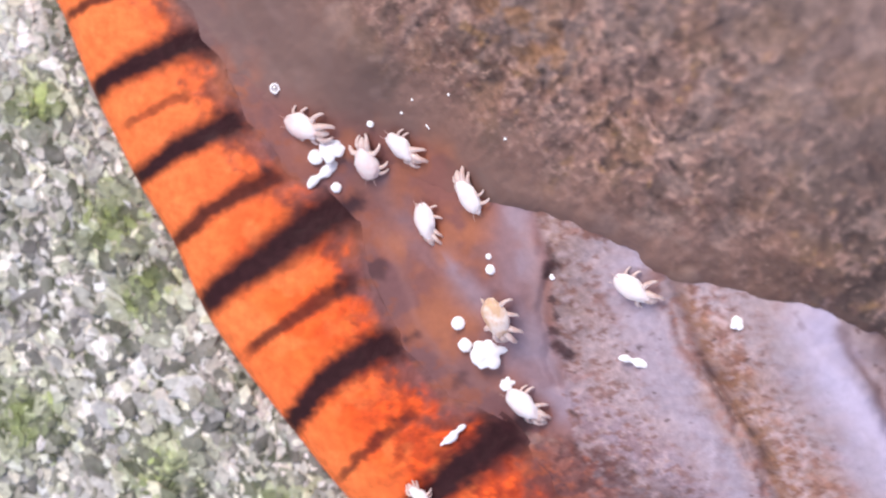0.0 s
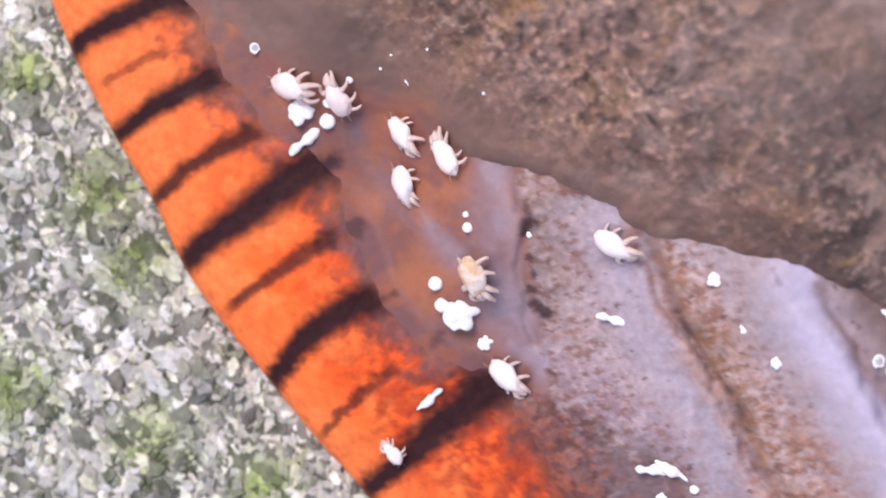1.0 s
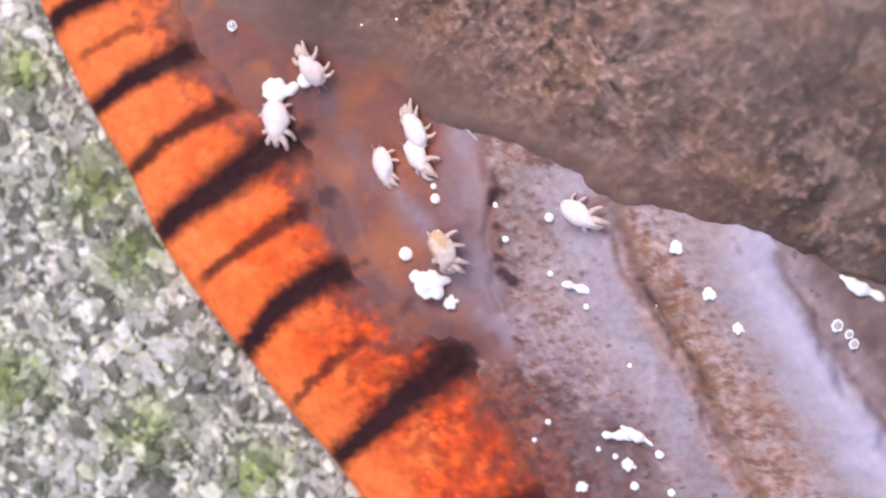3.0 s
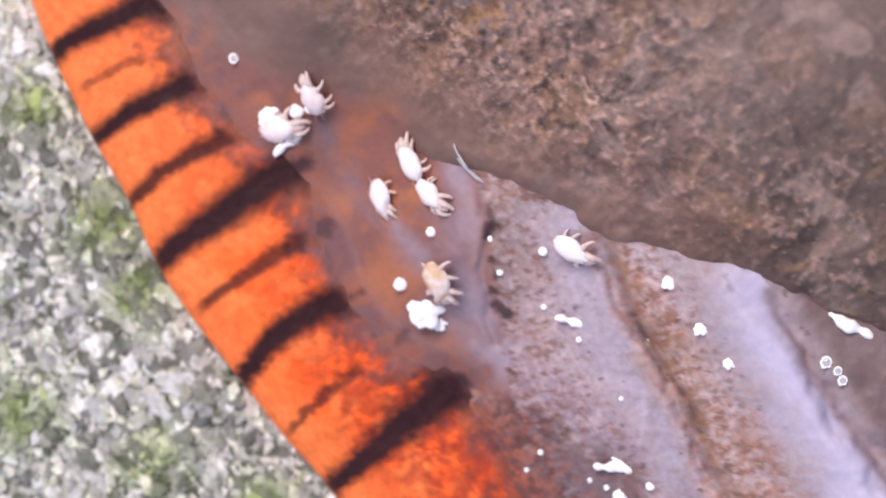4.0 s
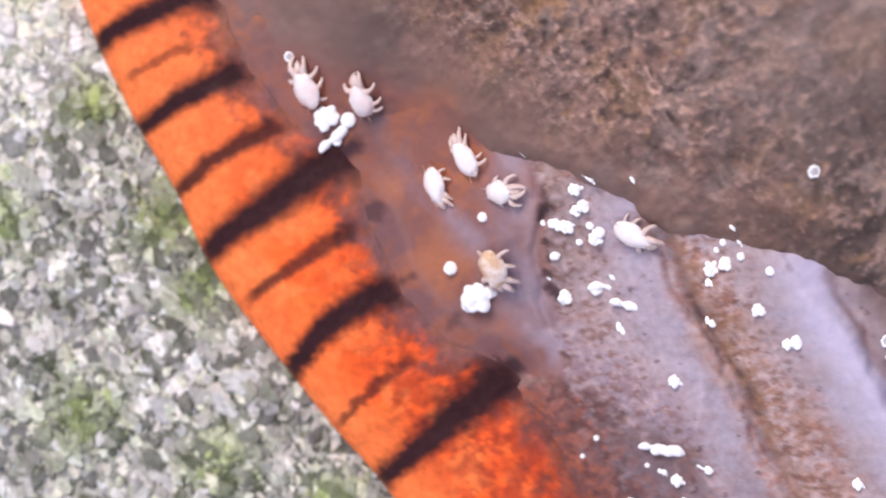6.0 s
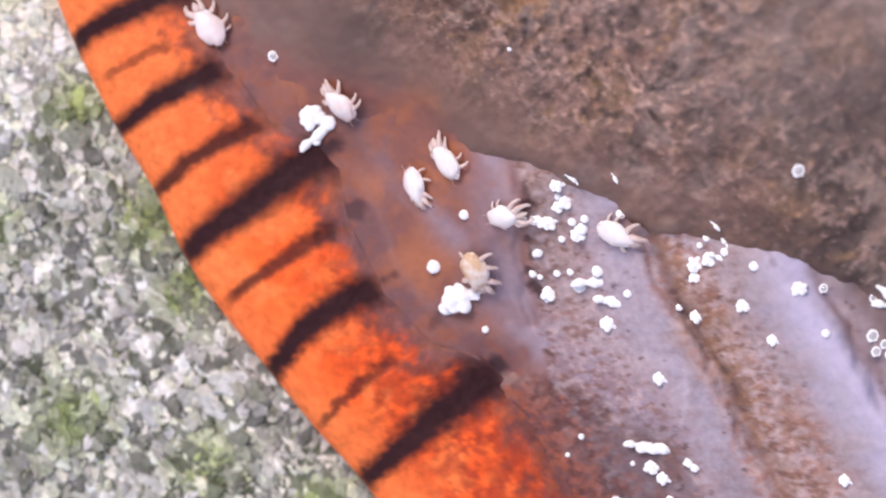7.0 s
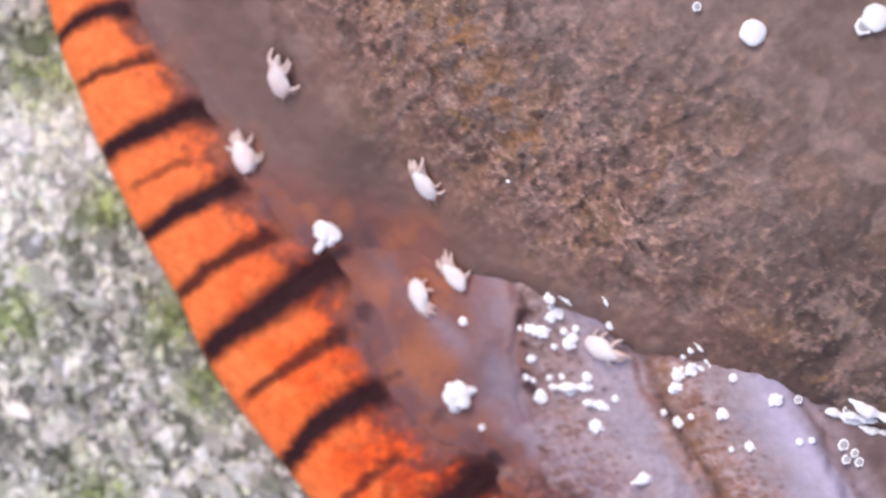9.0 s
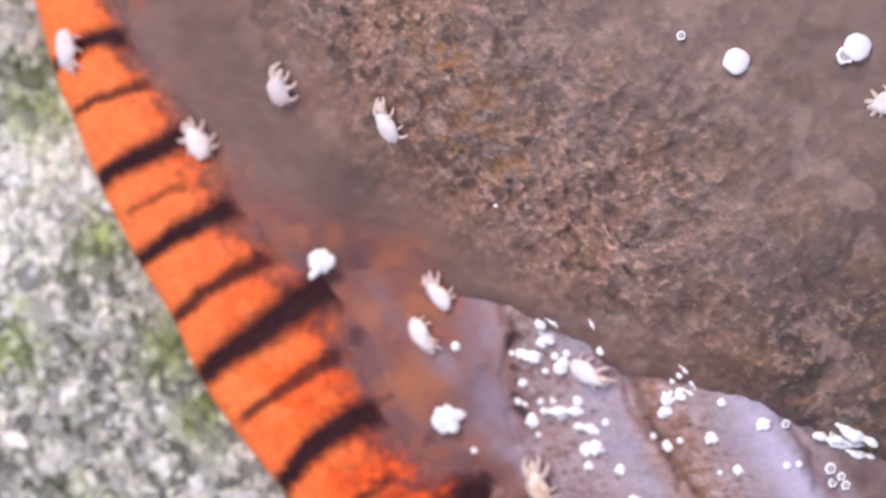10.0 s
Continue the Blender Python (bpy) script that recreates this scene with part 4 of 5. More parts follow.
def make_mite(tone, size, seed):
    root = tagged(new("mite"), MITE_WORDS[tone], "mite", "mites on the slug")
    part("body", mite_body(tone, seed), None, root)
    part("mouth", MOUTH_MESH, None, root)
    rng = random.Random(seed)
    for hx, hy, turn, size_of_leg in LEGS:
        size_of_leg *= rng.uniform(0.85, 1.25)
        leg = part("leg", LEG_MESH, None, root)
        leg.matrix_basis = mm_pose(hx * MITE_LENGTH, hy * MITE_LENGTH, 0, 0, 0, turn)
        leg.scale = (size_of_leg, math.copysign(size_of_leg, hy), size_of_leg)
    for hy, turn in ((0.10, 165), (-0.10, -165)):
        hair = part("bristle", BRISTLE_MESH, None, root)
        hair.matrix_basis = mm_pose(-0.40 * MITE_LENGTH, hy * MITE_LENGTH, 0.24 * MITE_LENGTH, 0, 0, turn)
    root.scale = (size, size, size)
    return root


# Size, tone, and the way of each mite on the slug: seconds, millimetres along and across, heading.
MITES = (
    (1.05, "pink", ((0.0, -2.053, 1.652, 0), (0.5, -2.032, 1.643, 0), (1.0, -1.94, 1.634, 0), (1.4, -1.928, 1.573, -10), (1.6, -1.622, 1.162, -45), (1.8, -1.838, 0.912, -95), (2.0, -1.859, 0.953, -105), (2.2, -1.871, 1.019, -100), (3.5, -1.79, 0.911, -88), (3.7, -1.714, 1.135, -40), (4.1, -1.75, 1.277, 30), (4.5, -1.65, 1.412, 50), (5.0, -1.629, 1.442, 58), (5.5, -1.773, 1.368, 88), (5.7, -1.686, 1.411, 95), (6.8, -2.701, 1.997, 120), (7.0, -2.837, 2.265, 125), (7.3, -2.976, 2.62, 125), (8.0, -3.42, 3.489, 150), (8.5, -4.138, 4.218, 190), (9.0, -4.509, 4.389, 230), (9.5, -4.7, 3.943, 245), (10.0, -4.703, 3.772, 245))),
    (1.0, "pink", ((0.0, -1.351, 1.251, 85), (0.5, -1.349, 1.336, 85), (1.0, -1.408, 1.493, 95), (1.5, -1.313, 1.57, 110), (2.0, -1.361, 1.542, 100), (3.5, -1.371, 1.563, 105), (4.0, -1.329, 1.594, 90), (4.5, -1.324, 1.558, 62), (5.0, -1.314, 1.557, 60), (5.5, -1.331, 1.468, 60), (7.0, -1.332, 1.344, 130), (7.5, -1.346, 1.344, 140), (8.0, -1.639, 1.644, 110), (8.5, -2.124, 2.062, 125), (9.0, -2.617, 2.061, 110), (9.5, -3.071, 2.536, 125), (10.0, -3.122, 2.558, 122))),
    (0.92, "pale", ((0.0, -0.955, 1.411, -42), (0.5, -0.782, 1.216, -40), (1.0, -0.689, 1.085, -60), (1.5, -0.575, 1.071, -40), (2.0, -0.527, 0.976, -30), (2.2, -0.464, 0.996, -35), (3.3, -0.051, 0.329, -50), (4.0, 0.025, 0.455, -30), (4.5, 0.038, 0.499, 10), (5.0, 0.075, 0.496, 15), (5.5, 0.128, 0.452, 10), (7.0, 0.461, 0.006, 20), (7.5, 0.551, 0.006, 40), (8.0, 0.527, 0.177, 110), (8.3, 0.49, 0.353, 150), (8.5, 0.116, 0.401, 150), (9.0, -0.059, 0.576, 140), (9.5, -0.159, 0.651, 150), (10.0, -0.148, 0.653, 140))),
    (1.0, "pale", ((0.0, -0.197, 0.853, 128), (0.5, -0.217, 0.848, 128), (1.0, -0.198, 0.816, 128), (1.5, -0.177, 0.825, 128), (2.0, -0.184, 0.813, 128), (3.5, -0.183, 0.812, 122), (4.0, -0.19, 0.82, 122), (4.5, -0.202, 0.816, 122), (5.0, -0.185, 0.792, 122), (5.5, -0.151, 0.736, 125), (7.0, -0.143, 0.632, 135), (7.5, -0.131, 0.611, 130), (7.9, -0.26, 0.825, 105), (8.2, -0.211, 1.265, 95), (8.5, -0.292, 1.157, 75), (9.0, -0.396, 1.69, 90), (9.5, -0.595, 2.346, 85), (10.0, -0.713, 2.668, 80))),
    (0.95, "pale", ((0.0, -0.677, 0.565, -92), (0.5, -0.674, 0.554, -92), (1.0, -0.671, 0.516, -92), (1.5, -0.626, 0.514, -92), (2.0, -0.573, 0.418, -92), (3.5, -0.528, 0.422, -90), (4.0, -0.535, 0.43, -88), (4.5, -0.55, 0.441, -85), (5.0, -0.53, 0.434, -82), (5.5, -0.484, 0.411, -80), (7.0, -0.5, 0.37, -82), (7.5, -0.49, 0.358, -80), (8.0, -0.473, 0.342, -80), (8.5, -0.477, 0.34, -80), (9.0, -0.481, 0.333, -78), (9.5, -0.435, 0.185, -55), (10.0, -0.383, 0.179, -50))),
    (1.1, "amber", ((0.0, 0.096, -0.488, -92), (0.5, 0.083, -0.486, -92), (1.0, 0.092, -0.491, -92), (1.5, 0.107, -0.497, -92), (2.0, 0.108, -0.508, -92), (3.5, 0.105, -0.516, -90), (4.0, 0.1, -0.511, -90), (4.5, 0.102, -0.491, -90), (5.0, 0.111, -0.509, -90), (5.5, 0.139, -0.511, -92), (7.0, 0.135, -0.577, -95), (7.5, 0.149, -0.602, -95), (7.8, 0.173, -0.635, -92), (8.0, 0.161, -1.093, -85), (8.5, 0.228, -1.811, -95), (8.8, 0.16, -2.223, -95), (9.2, 0.433, -2.719, -20), (9.4, 0.718, -2.743, 30), (9.6, 0.943, -2.458, 80), (10.0, 1.026, -1.71, 95))),
    (0.98, "pale", ((0.0, 1.546, -0.16, -22), (0.5, 1.576, -0.15, -22), (1.0, 1.581, -0.154, -22), (1.5, 1.592, -0.149, -22), (2.0, 1.593, -0.15, -22), (3.5, 1.6, -0.148, -22), (4.0, 1.593, -0.163, -22), (4.5, 1.595, -0.168, -22), (5.0, 1.618, -0.164, -20), (5.5, 1.654, -0.176, -20), (7.0, 1.67, -0.227, -15), (7.5, 1.672, -0.259, -15), (8.0, 1.676, -0.291, -12), (8.5, 1.645, -0.326, -12), (9.0, 1.643, -0.288, -12), (9.5, 1.645, -0.275, -15), (10.0, 1.577, -0.281, -18))),
    (1.0, "pale", ((0.0, 0.398, -1.487, -40), (0.5, 0.374, -1.512, -40), (1.0, 0.455, -1.637, -45), (1.5, 0.842, -1.999, -35), (2.0, 1.53, -2.395, -30), (2.2, 1.917, -2.463, -30), (2.7, 2.781, -3.163, -40), (3.2, 3.577, -4.011, -45), (5.0, 3.932, -4.188, -40), (10.0, 4.079, -4.202, -40))),
    (0.62, "pale", ((0.0, -0.796, -2.548, 140), (0.5, -0.874, -2.531, 130), (1.0, -0.84, -2.524, 130), (1.5, -1.306, -1.897, 140), (2.0, -1.307, -1.916, 130), (2.2, -1.305, -2.017, 200), (2.6, -1.095, -2.819, 250), (3.0, -0.94, -3.96, 290), (5.0, 0.007, -4.443, 330), (6.0, -0.084, -4.49, 400), (7.0, 0.049, -4.158, 460), (7.5, -0.245, -3.589, 490), (8.0, -1.048, -2.59, 510), (8.5, -1.426, -1.962, 590), (8.8, -1.472, -2.293, 640), (9.5, -0.921, -3.581, 660), (10.0, -0.844, -3.673, 660))),
    (1.08, "pink", ((0.0, -1.814, 3.825, 0), (4.0, -1.6, 3.593, 20), (7.0, -1.752, 3.03, 0), (7.6, -1.878, 3.0, -20), (8.0, -2.051, 2.861, 0), (8.3, -1.964, 3.01, 40), (8.5, -2.052, 2.942, 45), (9.0, -2.093, 2.961, 60), (9.5, -2.09, 2.985, 60), (10.0, -2.011, 3.17, 52))),
    (0.85, "pink", ((0.0, 5.687, 2.392, 180), (7.0, 5.538, 1.863, 180), (9.0, 4.902, 2.826, 200), (10.0, 4.658, 2.68, 200))),
)
mites = [make_mite(tone, size, k) for k, (size, tone, rows) in enumerate(MITES)]


# ---- glints on wet mucus, modelled as white pieces; bubbles and strands ----
def glint_mucus_material(name, colour, rough, clear):
    m = bpy.data.materials.new(name)
    m.use_nodes = True
    nt = m.node_tree
    p = nt.nodes["Principled BSDF"]
    co = nt.nodes.new("ShaderNodeTexCoord")
    n = nt.nodes.new("ShaderNodeTexNoise")
    n.inputs["Scale"].default_value = 1.6
    nt.links.new(co.outputs["Object"], n.inputs["Vector"])
    r = nt.nodes.new("ShaderNodeValToRGB")
    e = r.color_ramp.elements
    e[0].position, e[0].color = 0.3, (colour[0] * 0.93, colour[1] * 0.98, colour[2], 1)
    e[1].position, e[1].color = 0.6, (*colour, 1)
    nt.links.new(n.outputs[0], r.inputs[0])
    nt.links.new(r.outputs[0], p.inputs["Base Color"])
    p.inputs["Roughness"].default_value, p.inputs["Coat Weight"].default_value = rough, 0.8
    p.inputs["Coat Roughness"].default_value, p.inputs["Transmission Weight"].default_value = 0.06, clear
    p.inputs["IOR"].default_value = 1.36
    return m


# solid white that stands in for specular highlights on the slime
GLINT_WHITE = glint_mucus_material("white_glint", (0.96, 0.96, 0.97), 0.15, 0.0)
GLASSY = glint_mucus_material("clear_mucus", (0.93, 0.90, 0.93), 0.08, 0.55)


def finish(bm, name, material):
    for f in bm.faces:
        f.smooth = True
    bmesh.ops.recalc_face_normals(bm, faces=bm.faces)
    me = bpy.data.meshes.new(name)
    bm.to_mesh(me)
    bm.free()
    me.materials.append(material)
    return me


def lumpy(spheres, seed, fineness=3):
    """One skin round several rounded lumps that have grown together, about one unit across, flat below."""
    bm = bmesh.new()
    bmesh.ops.create_icosphere(bm, subdivisions=fineness, radius=1.0)
    for v in bm.verts:
        way = v.co.normalized()
        total = math.exp(11.0 * 0.15)
        for x, y, r in spheres:
            c = Vector((x, y, 0))
            along_way = way.dot(c)
            gap = c.length_squared - along_way ** 2
            if gap < r * r:
                total += math.exp(11.0 * (along_way + math.sqrt(r * r - gap)))
        v.co = way * (math.log(total) / 11.0 * 0.95) * (1 + 0.14 * noise.noise(way * 1.8 + Vector((seed, 0, 0))))
        v.co.z *= 0.5
    return finish(bm, "droplet", GLINT_WHITE)


def ring_mesh():
    """The thick rim of a bubble, its glint modelled as a white ring."""
    bm = bmesh.new()
    big, small, n, m = 0.70, 0.17, 26, 8
    wave = [1 + 0.20 * noise.noise(Vector((1.6 * math.cos(a), 1.6 * math.sin(a), 0.4))) for a in np.linspace(0, 2 * math.pi, n, endpoint=False)]
    rows = [[bm.verts.new(((big + small * w * w * math.cos(b)) * w * math.cos(a), (big + small * w * w * math.cos(b)) * w * math.sin(a), 0.15 + small * w * w * math.sin(b)))
             for b in np.linspace(0, 2 * math.pi, m, endpoint=False)] for a, w in zip(np.linspace(0, 2 * math.pi, n, endpoint=False), wave)]
    for i in range(n):
        for j in range(m):
            bm.faces.new((rows[i][j], rows[(i + 1) % n][j], rows[(i + 1) % n][(j + 1) % m], rows[i][(j + 1) % m]))
    return finish(bm, "rim", GLINT_WHITE)


def dome_mesh():
    """The low clear film inside the rim."""
    bm = bmesh.new()
    bmesh.ops.create_icosphere(bm, subdivisions=2, radius=0.74)
    for v in bm.verts:
        v.co.z *= 0.45
    return finish(bm, "film", GLASSY)


def streak_mesh(seed):
    """A wavy drawn-out glint as a white solid with rounded ends."""
    rng = random.Random(seed)
    bend, n, sides = rng.uniform(-0.4, 0.4), 25, 10
    bm = bmesh.new()
    rings = []
    waves = [rng.uniform(0, 6.28) for _ in range(3)]
    for k in range(n):
        u = -1 + 2 * k / (n - 1)
        r = 0.52 * math.sqrt(max(1 - abs(u) ** 3.2, 0.004)) * (1 + 0.28 * math.sin(5.1 * u + waves[0]) + 0.14 * math.sin(11 * u + waves[1]))
        cx, cy = 2.2 * u, bend * u * u + 0.10 * math.sin(4 * u + waves[2])
        rings.append([bm.verts.new((cx, cy + r * math.cos(a), 0.75 * r * math.sin(a))) for a in np.linspace(0, 2 * math.pi, sides, endpoint=False)])
    for a, b in zip(rings[:-1], rings[1:]):
        for i in range(sides):
            bm.faces.new((a[i], a[(i + 1) % sides], b[(i + 1) % sides], b[i]))
    bm.faces.new(rings[0][::-1])
    bm.faces.new(rings[-1])
    return finish(bm, "droplet", GLINT_WHITE)


def thread_mesh():
    """A thin drawn strand with a slight curve."""
    pts = [(-2.2, 0.25, 0), (-1.3, 0.02, 0.25), (-0.3, -0.1, 0.35), (0.8, -0.05, 0.25), (1.6, 0.1, 0.1), (2.2, 0.32, 0)]
    bm = tube([(a / MM, b / MM, c / MM) for a, b, c in pts], [r / MM for r in (0.10, 0.16, 0.13, 0.17, 0.14, 0.07)], 8)
    return finish(bm, "thread", GLASSY)


RIM_MESH = ring_mesh()
SHAPES = {
    "bead": [lumpy([(0, 0, 1.0)], s, 3) for s in (1.3, 2.6, 3.9)],
    "blob": [lumpy([(0, 0, 0.55), (0.55, 0.2, 0.40), (-0.3, 0.55, 0.38), (-0.55, -0.35, 0.40), (0.25, -0.4, 0.42), (0.2, 0.6, 0.28), (-0.7, 0.15, 0.26), (0.65, -0.3, 0.24)], 4, 4),
             lumpy([(0.1, 0, 0.6), (-0.65, 0.25, 0.5), (0.5, 0.6, 0.38), (0.75, -0.3, 0.35), (-0.2, -0.6, 0.42), (-0.2, 0.7, 0.33), (-0.75, -0.3, 0.25)], 5, 4),
             lumpy([(0, 0.3, 0.6), (0.2, -0.5, 0.5), (-0.55, -0.2, 0.42), (0.5, 0.1, 0.4), (-0.1, 0.0, 0.65)], 6, 4)],
    "streak": [streak_mesh(s) for s in (7, 8, 9)],
    "ring": [dome_mesh()],
    "thread": [thread_mesh()],
    "disc": [lumpy([(0, 0, 1.0)], 11.2, 3)],
}
WORDS = {
    "bead": "small round white lump in place of a glint on wet slug skin",
    "blob": "lumpy white cluster in place of glints on wet slug skin",
    "streak": "elongated white piece in place of a streak of glint on wet slug skin",
    "thread": "thin drawn strand of clear mucus on slug skin",
    "ring": "clear mucus bubble with bright rim on slug skin",
    "disc": "large round white lump in place of a blurred glint on brown slug skin",
}
droplets = []


def make_glint_mucus(kind, radius, turn, rows, host, on=0.0, off=99.0):
    """One white glint piece, bubble or strand; rows: seconds and place on the slug. It rises out of the skin and sinks
    back into it.
    """
    k = len(droplets)
    ob = new({"ring": "mucus_bubble", "thread": "mucus_strand"}.get(kind, "mucus_glint"), SHAPES[kind][k % len(SHAPES[kind])])
    tagged(ob, WORDS[kind], {"ring": "bubble", "thread": "strand"}.get(kind, "droplet"), "droplets on the slug")
    if kind == "ring":
        part("rim", RIM_MESH, None, ob, "white rim in place of the bubble's glint")
    ob.scale = (radius * MM,) * 3
    droplets.append((ob, radius, turn, rows, host, on, off))


# White glint pieces that shift about near the mites: radius, shape, and places over time.
CARRIED = (
    (0.165, "blob", ((0.0, -1.781, 1.36), (0.5, -1.843, 1.348), (1.0, -1.871, 1.326), (1.5, -1.839, 1.346), (2.0, -1.819, 1.287), (3.5, -1.859, 1.325), (4.0, -1.873, 1.335), (4.5, -1.91, 1.267), (5.0, -1.893, 1.259), (5.5, -1.816, 1.212), (7.0, -1.71, 1.182), (7.5, -1.675, 1.164), (8.0, -1.662, 1.085), (8.5, -1.681, 1.077), (9.0, -1.667, 1.131), (9.5, -1.661, 1.111), (10.0, -1.658, 1.074))),
    (0.11, "streak", ((0.0, -1.894, 1.097), (0.5, -1.892, 1.029), (1.0, -1.836, 1.004), (1.5, -1.788, 1.031), (1.8, -1.867, 1.285), (2.0, -1.729, 1.26), (3.5, -1.695, 1.256), (4.0, -1.67, 1.063), (4.5, -1.754, 1.024), (5.0, -1.77, 1.02), (5.5, -1.724, 0.981), (7.0, -1.688, 0.955), (7.5, -1.671, 0.942), (8.0, -1.668, 0.917), (8.5, -1.648, 0.943), (9.0, -1.631, 1.016), (9.5, -1.618, 0.994), (10.0, -1.626, 1.012))),
    (0.095, "bead", ((0.0, -1.97, 1.279), (0.5, -1.72, 1.255), (1.0, -1.576, 1.214), (1.5, -1.614, 1.306), (2.0, -1.492, 1.314), (3.5, -1.528, 1.42), (4.0, -1.568, 1.409), (4.5, -1.644, 1.23), (5.0, -1.625, 1.227), (5.5, -1.557, 1.19), (7.0, -1.531, 1.105), (7.5, -1.549, 1.051), (8.0, -1.563, 1.029), (8.5, -1.573, 1.019), (9.0, -1.558, 1.06), (9.5, -1.551, 1.026), (10.0, -1.567, 1.05))),
    (0.065, "bead", ((0.0, -1.744, 0.932), (0.5, -1.612, 1.396), (1.0, -1.561, 1.415), (1.5, -1.506, 1.45), (2.0, -1.656, 1.417), (3.5, -1.423, 1.403), (4.0, -1.417, 1.433), (4.5, -1.702, 0.984), (5.0, -1.731, 0.987), (5.5, -1.685, 0.948), (7.0, -1.677, 0.911), (7.5, -1.653, 0.91), (8.0, -1.649, 0.89), (8.5, -1.628, 0.929), (9.0, -1.619, 0.982), (9.5, -1.612, 0.974), (10.0, -1.621, 0.971))),
    (0.20, "blob", ((0.0, -0.024, -0.928), (0.5, -0.065, -0.954), (1.0, -0.079, -0.956), (1.5, -0.062, -0.938), (2.0, -0.046, -0.936), (3.5, -0.059, -0.945), (4.0, -0.055, -0.925), (4.5, -0.052, -0.895), (5.0, -0.045, -0.89), (5.5, -0.052, -0.88), (7.0, -0.084, -0.921), (7.5, -0.089, -0.924), (8.0, -0.083, -0.907), (8.5, -0.092, -0.915), (9.0, -0.064, -0.872), (9.5, -0.065, -0.887), (10.0, -0.11, -0.885))),
    (0.085, "bead", ((0.0, -0.37, -0.599), (1.0, -0.373, -0.614), (2.0, -0.359, -0.611), (3.5, -0.364, -0.606), (4.5, -0.38, -0.586), (5.0, -0.369, -0.578), (5.5, -0.382, -0.566), (7.0, -0.373, -0.567), (7.5, -0.369, -0.575), (8.5, -0.245, -1.052), (9.0, -0.165, -0.817), (10.0, -0.182, -1.012))),
    (0.09, "bead", ((0.0, -0.29, -0.848), (1.0, -0.3, -0.862), (2.0, -0.286, -0.848), (3.5, -0.22, -0.886), (4.5, -0.206, -0.845), (5.5, -0.163, -0.953), (7.0, -0.249, -1.044), (7.5, -0.228, -1.035), (8.0, -0.167, -1.041), (8.5, -0.164, -1.087), (9.0, -0.128, -1.039), (10.0, -0.147, -0.991))),
    (0.085, "blob", ((0.0, 0.183, -1.295), (0.5, 0.151, -1.3), (1.0, 0.184, -1.29), (2.0, 0.16, -1.299), (3.5, 0.132, -1.102), (4.5, 0.052, -1.025), (5.5, 0.02, -0.822), (7.0, 0.089, -0.885), (7.5, 0.054, -0.86), (8.0, -0.015, -0.842), (8.5, 0.002, -0.881), (9.0, 0.011, -0.859), (10.0, 0.007, -0.836))),
    (0.085, "streak", ((0.0, -0.432, -1.872), (0.5, -0.515, -1.91), (1.0, -0.444, -1.922), (1.5, -0.43, -1.926), (2.0, -0.43, -1.989), (10.0, -0.608, -1.817))),
    (0.068, "ring", ((0.0, -2.424, 2.051), (0.5, -2.437, 2.036), (1.0, -2.388, 2.04), (1.5, -2.315, 2.052), (2.0, -2.322, 2.025), (3.5, -2.309, 2.03), (4.0, -2.301, 2.028), (4.5, -2.277, 2.032), (5.0, -2.259, 2.025), (5.5, -2.228, 1.938), (7.0, -2.13, 1.883), (10.0, -2.348, 2.189))),
)
# Glint pieces, bubbles and strands that stay on the flank, and on the mantle: place, radius, shape, turn, first and
# last seconds.
BEADS = (
    (-0.014, 0.005, 0.064, 'bead', 0, 0, 99),
    (-0.035, 0.149, 0.038, 'bead', 0, 0, 3.6),
    (0.656, -0.078, 0.038, 'bead', 0, 0, 99),
    (1.57, -1.005, 0.09, 'streak', -15, 0, 99),
    (2.602, -0.569, 0.096, 'blob', 20, 0, 99),
    (2.953, -1.081, 0.09, 'blob', 10, 0.8, 99),
    (3.264, -1.46, 0.071, 'blob', 0, 0.6, 99),
    (4.54, -1.033, 0.128, 'streak', -28, 0.5, 99),
    (4.277, -1.431, 0.077, 'ring', 0, 0, 99),
    (4.397, -1.523, 0.058, 'ring', 0, 0, 99),
    (4.451, -1.628, 0.064, 'ring', 0, 0, 99),
    (2.081, -2.685, 0.115, 'streak', -5, 0.6, 99),
)
BEADS_B = (
    (2.148, -3.027, 0.083, 'blob', 0, 0.3, 99),
    (2.48, -2.9, 0.058, 'bead', 0, 0.5, 99),
    (1.629, -3.31, 0.077, 'blob', 0, 1, 99),
    (2.214, -3.278, 0.058, 'bead', 0, 0.5, 99),
    (2.611, -3.337, 0.051, 'bead', 0, 0.5, 99),
    (1.244, -2.549, 0.038, 'bead', 0, 2, 99),
    (1.089, -2.762, 0.032, 'bead', 0, 2, 99),
    (1.808, -2.857, 0.032, 'bead', 0, 1.5, 99),
    (1.993, -2.935, 0.038, 'bead', 0, 1.5, 99),
    (2.13, -1.884, 0.032, 'bead', 0, 1.5, 5),
    (2.246, -2.697, 0.109, 'streak', -28, 0.3, 4),
    (0.767, -0.456, 0.045, 'bead', 0, 1.2, 99),
)
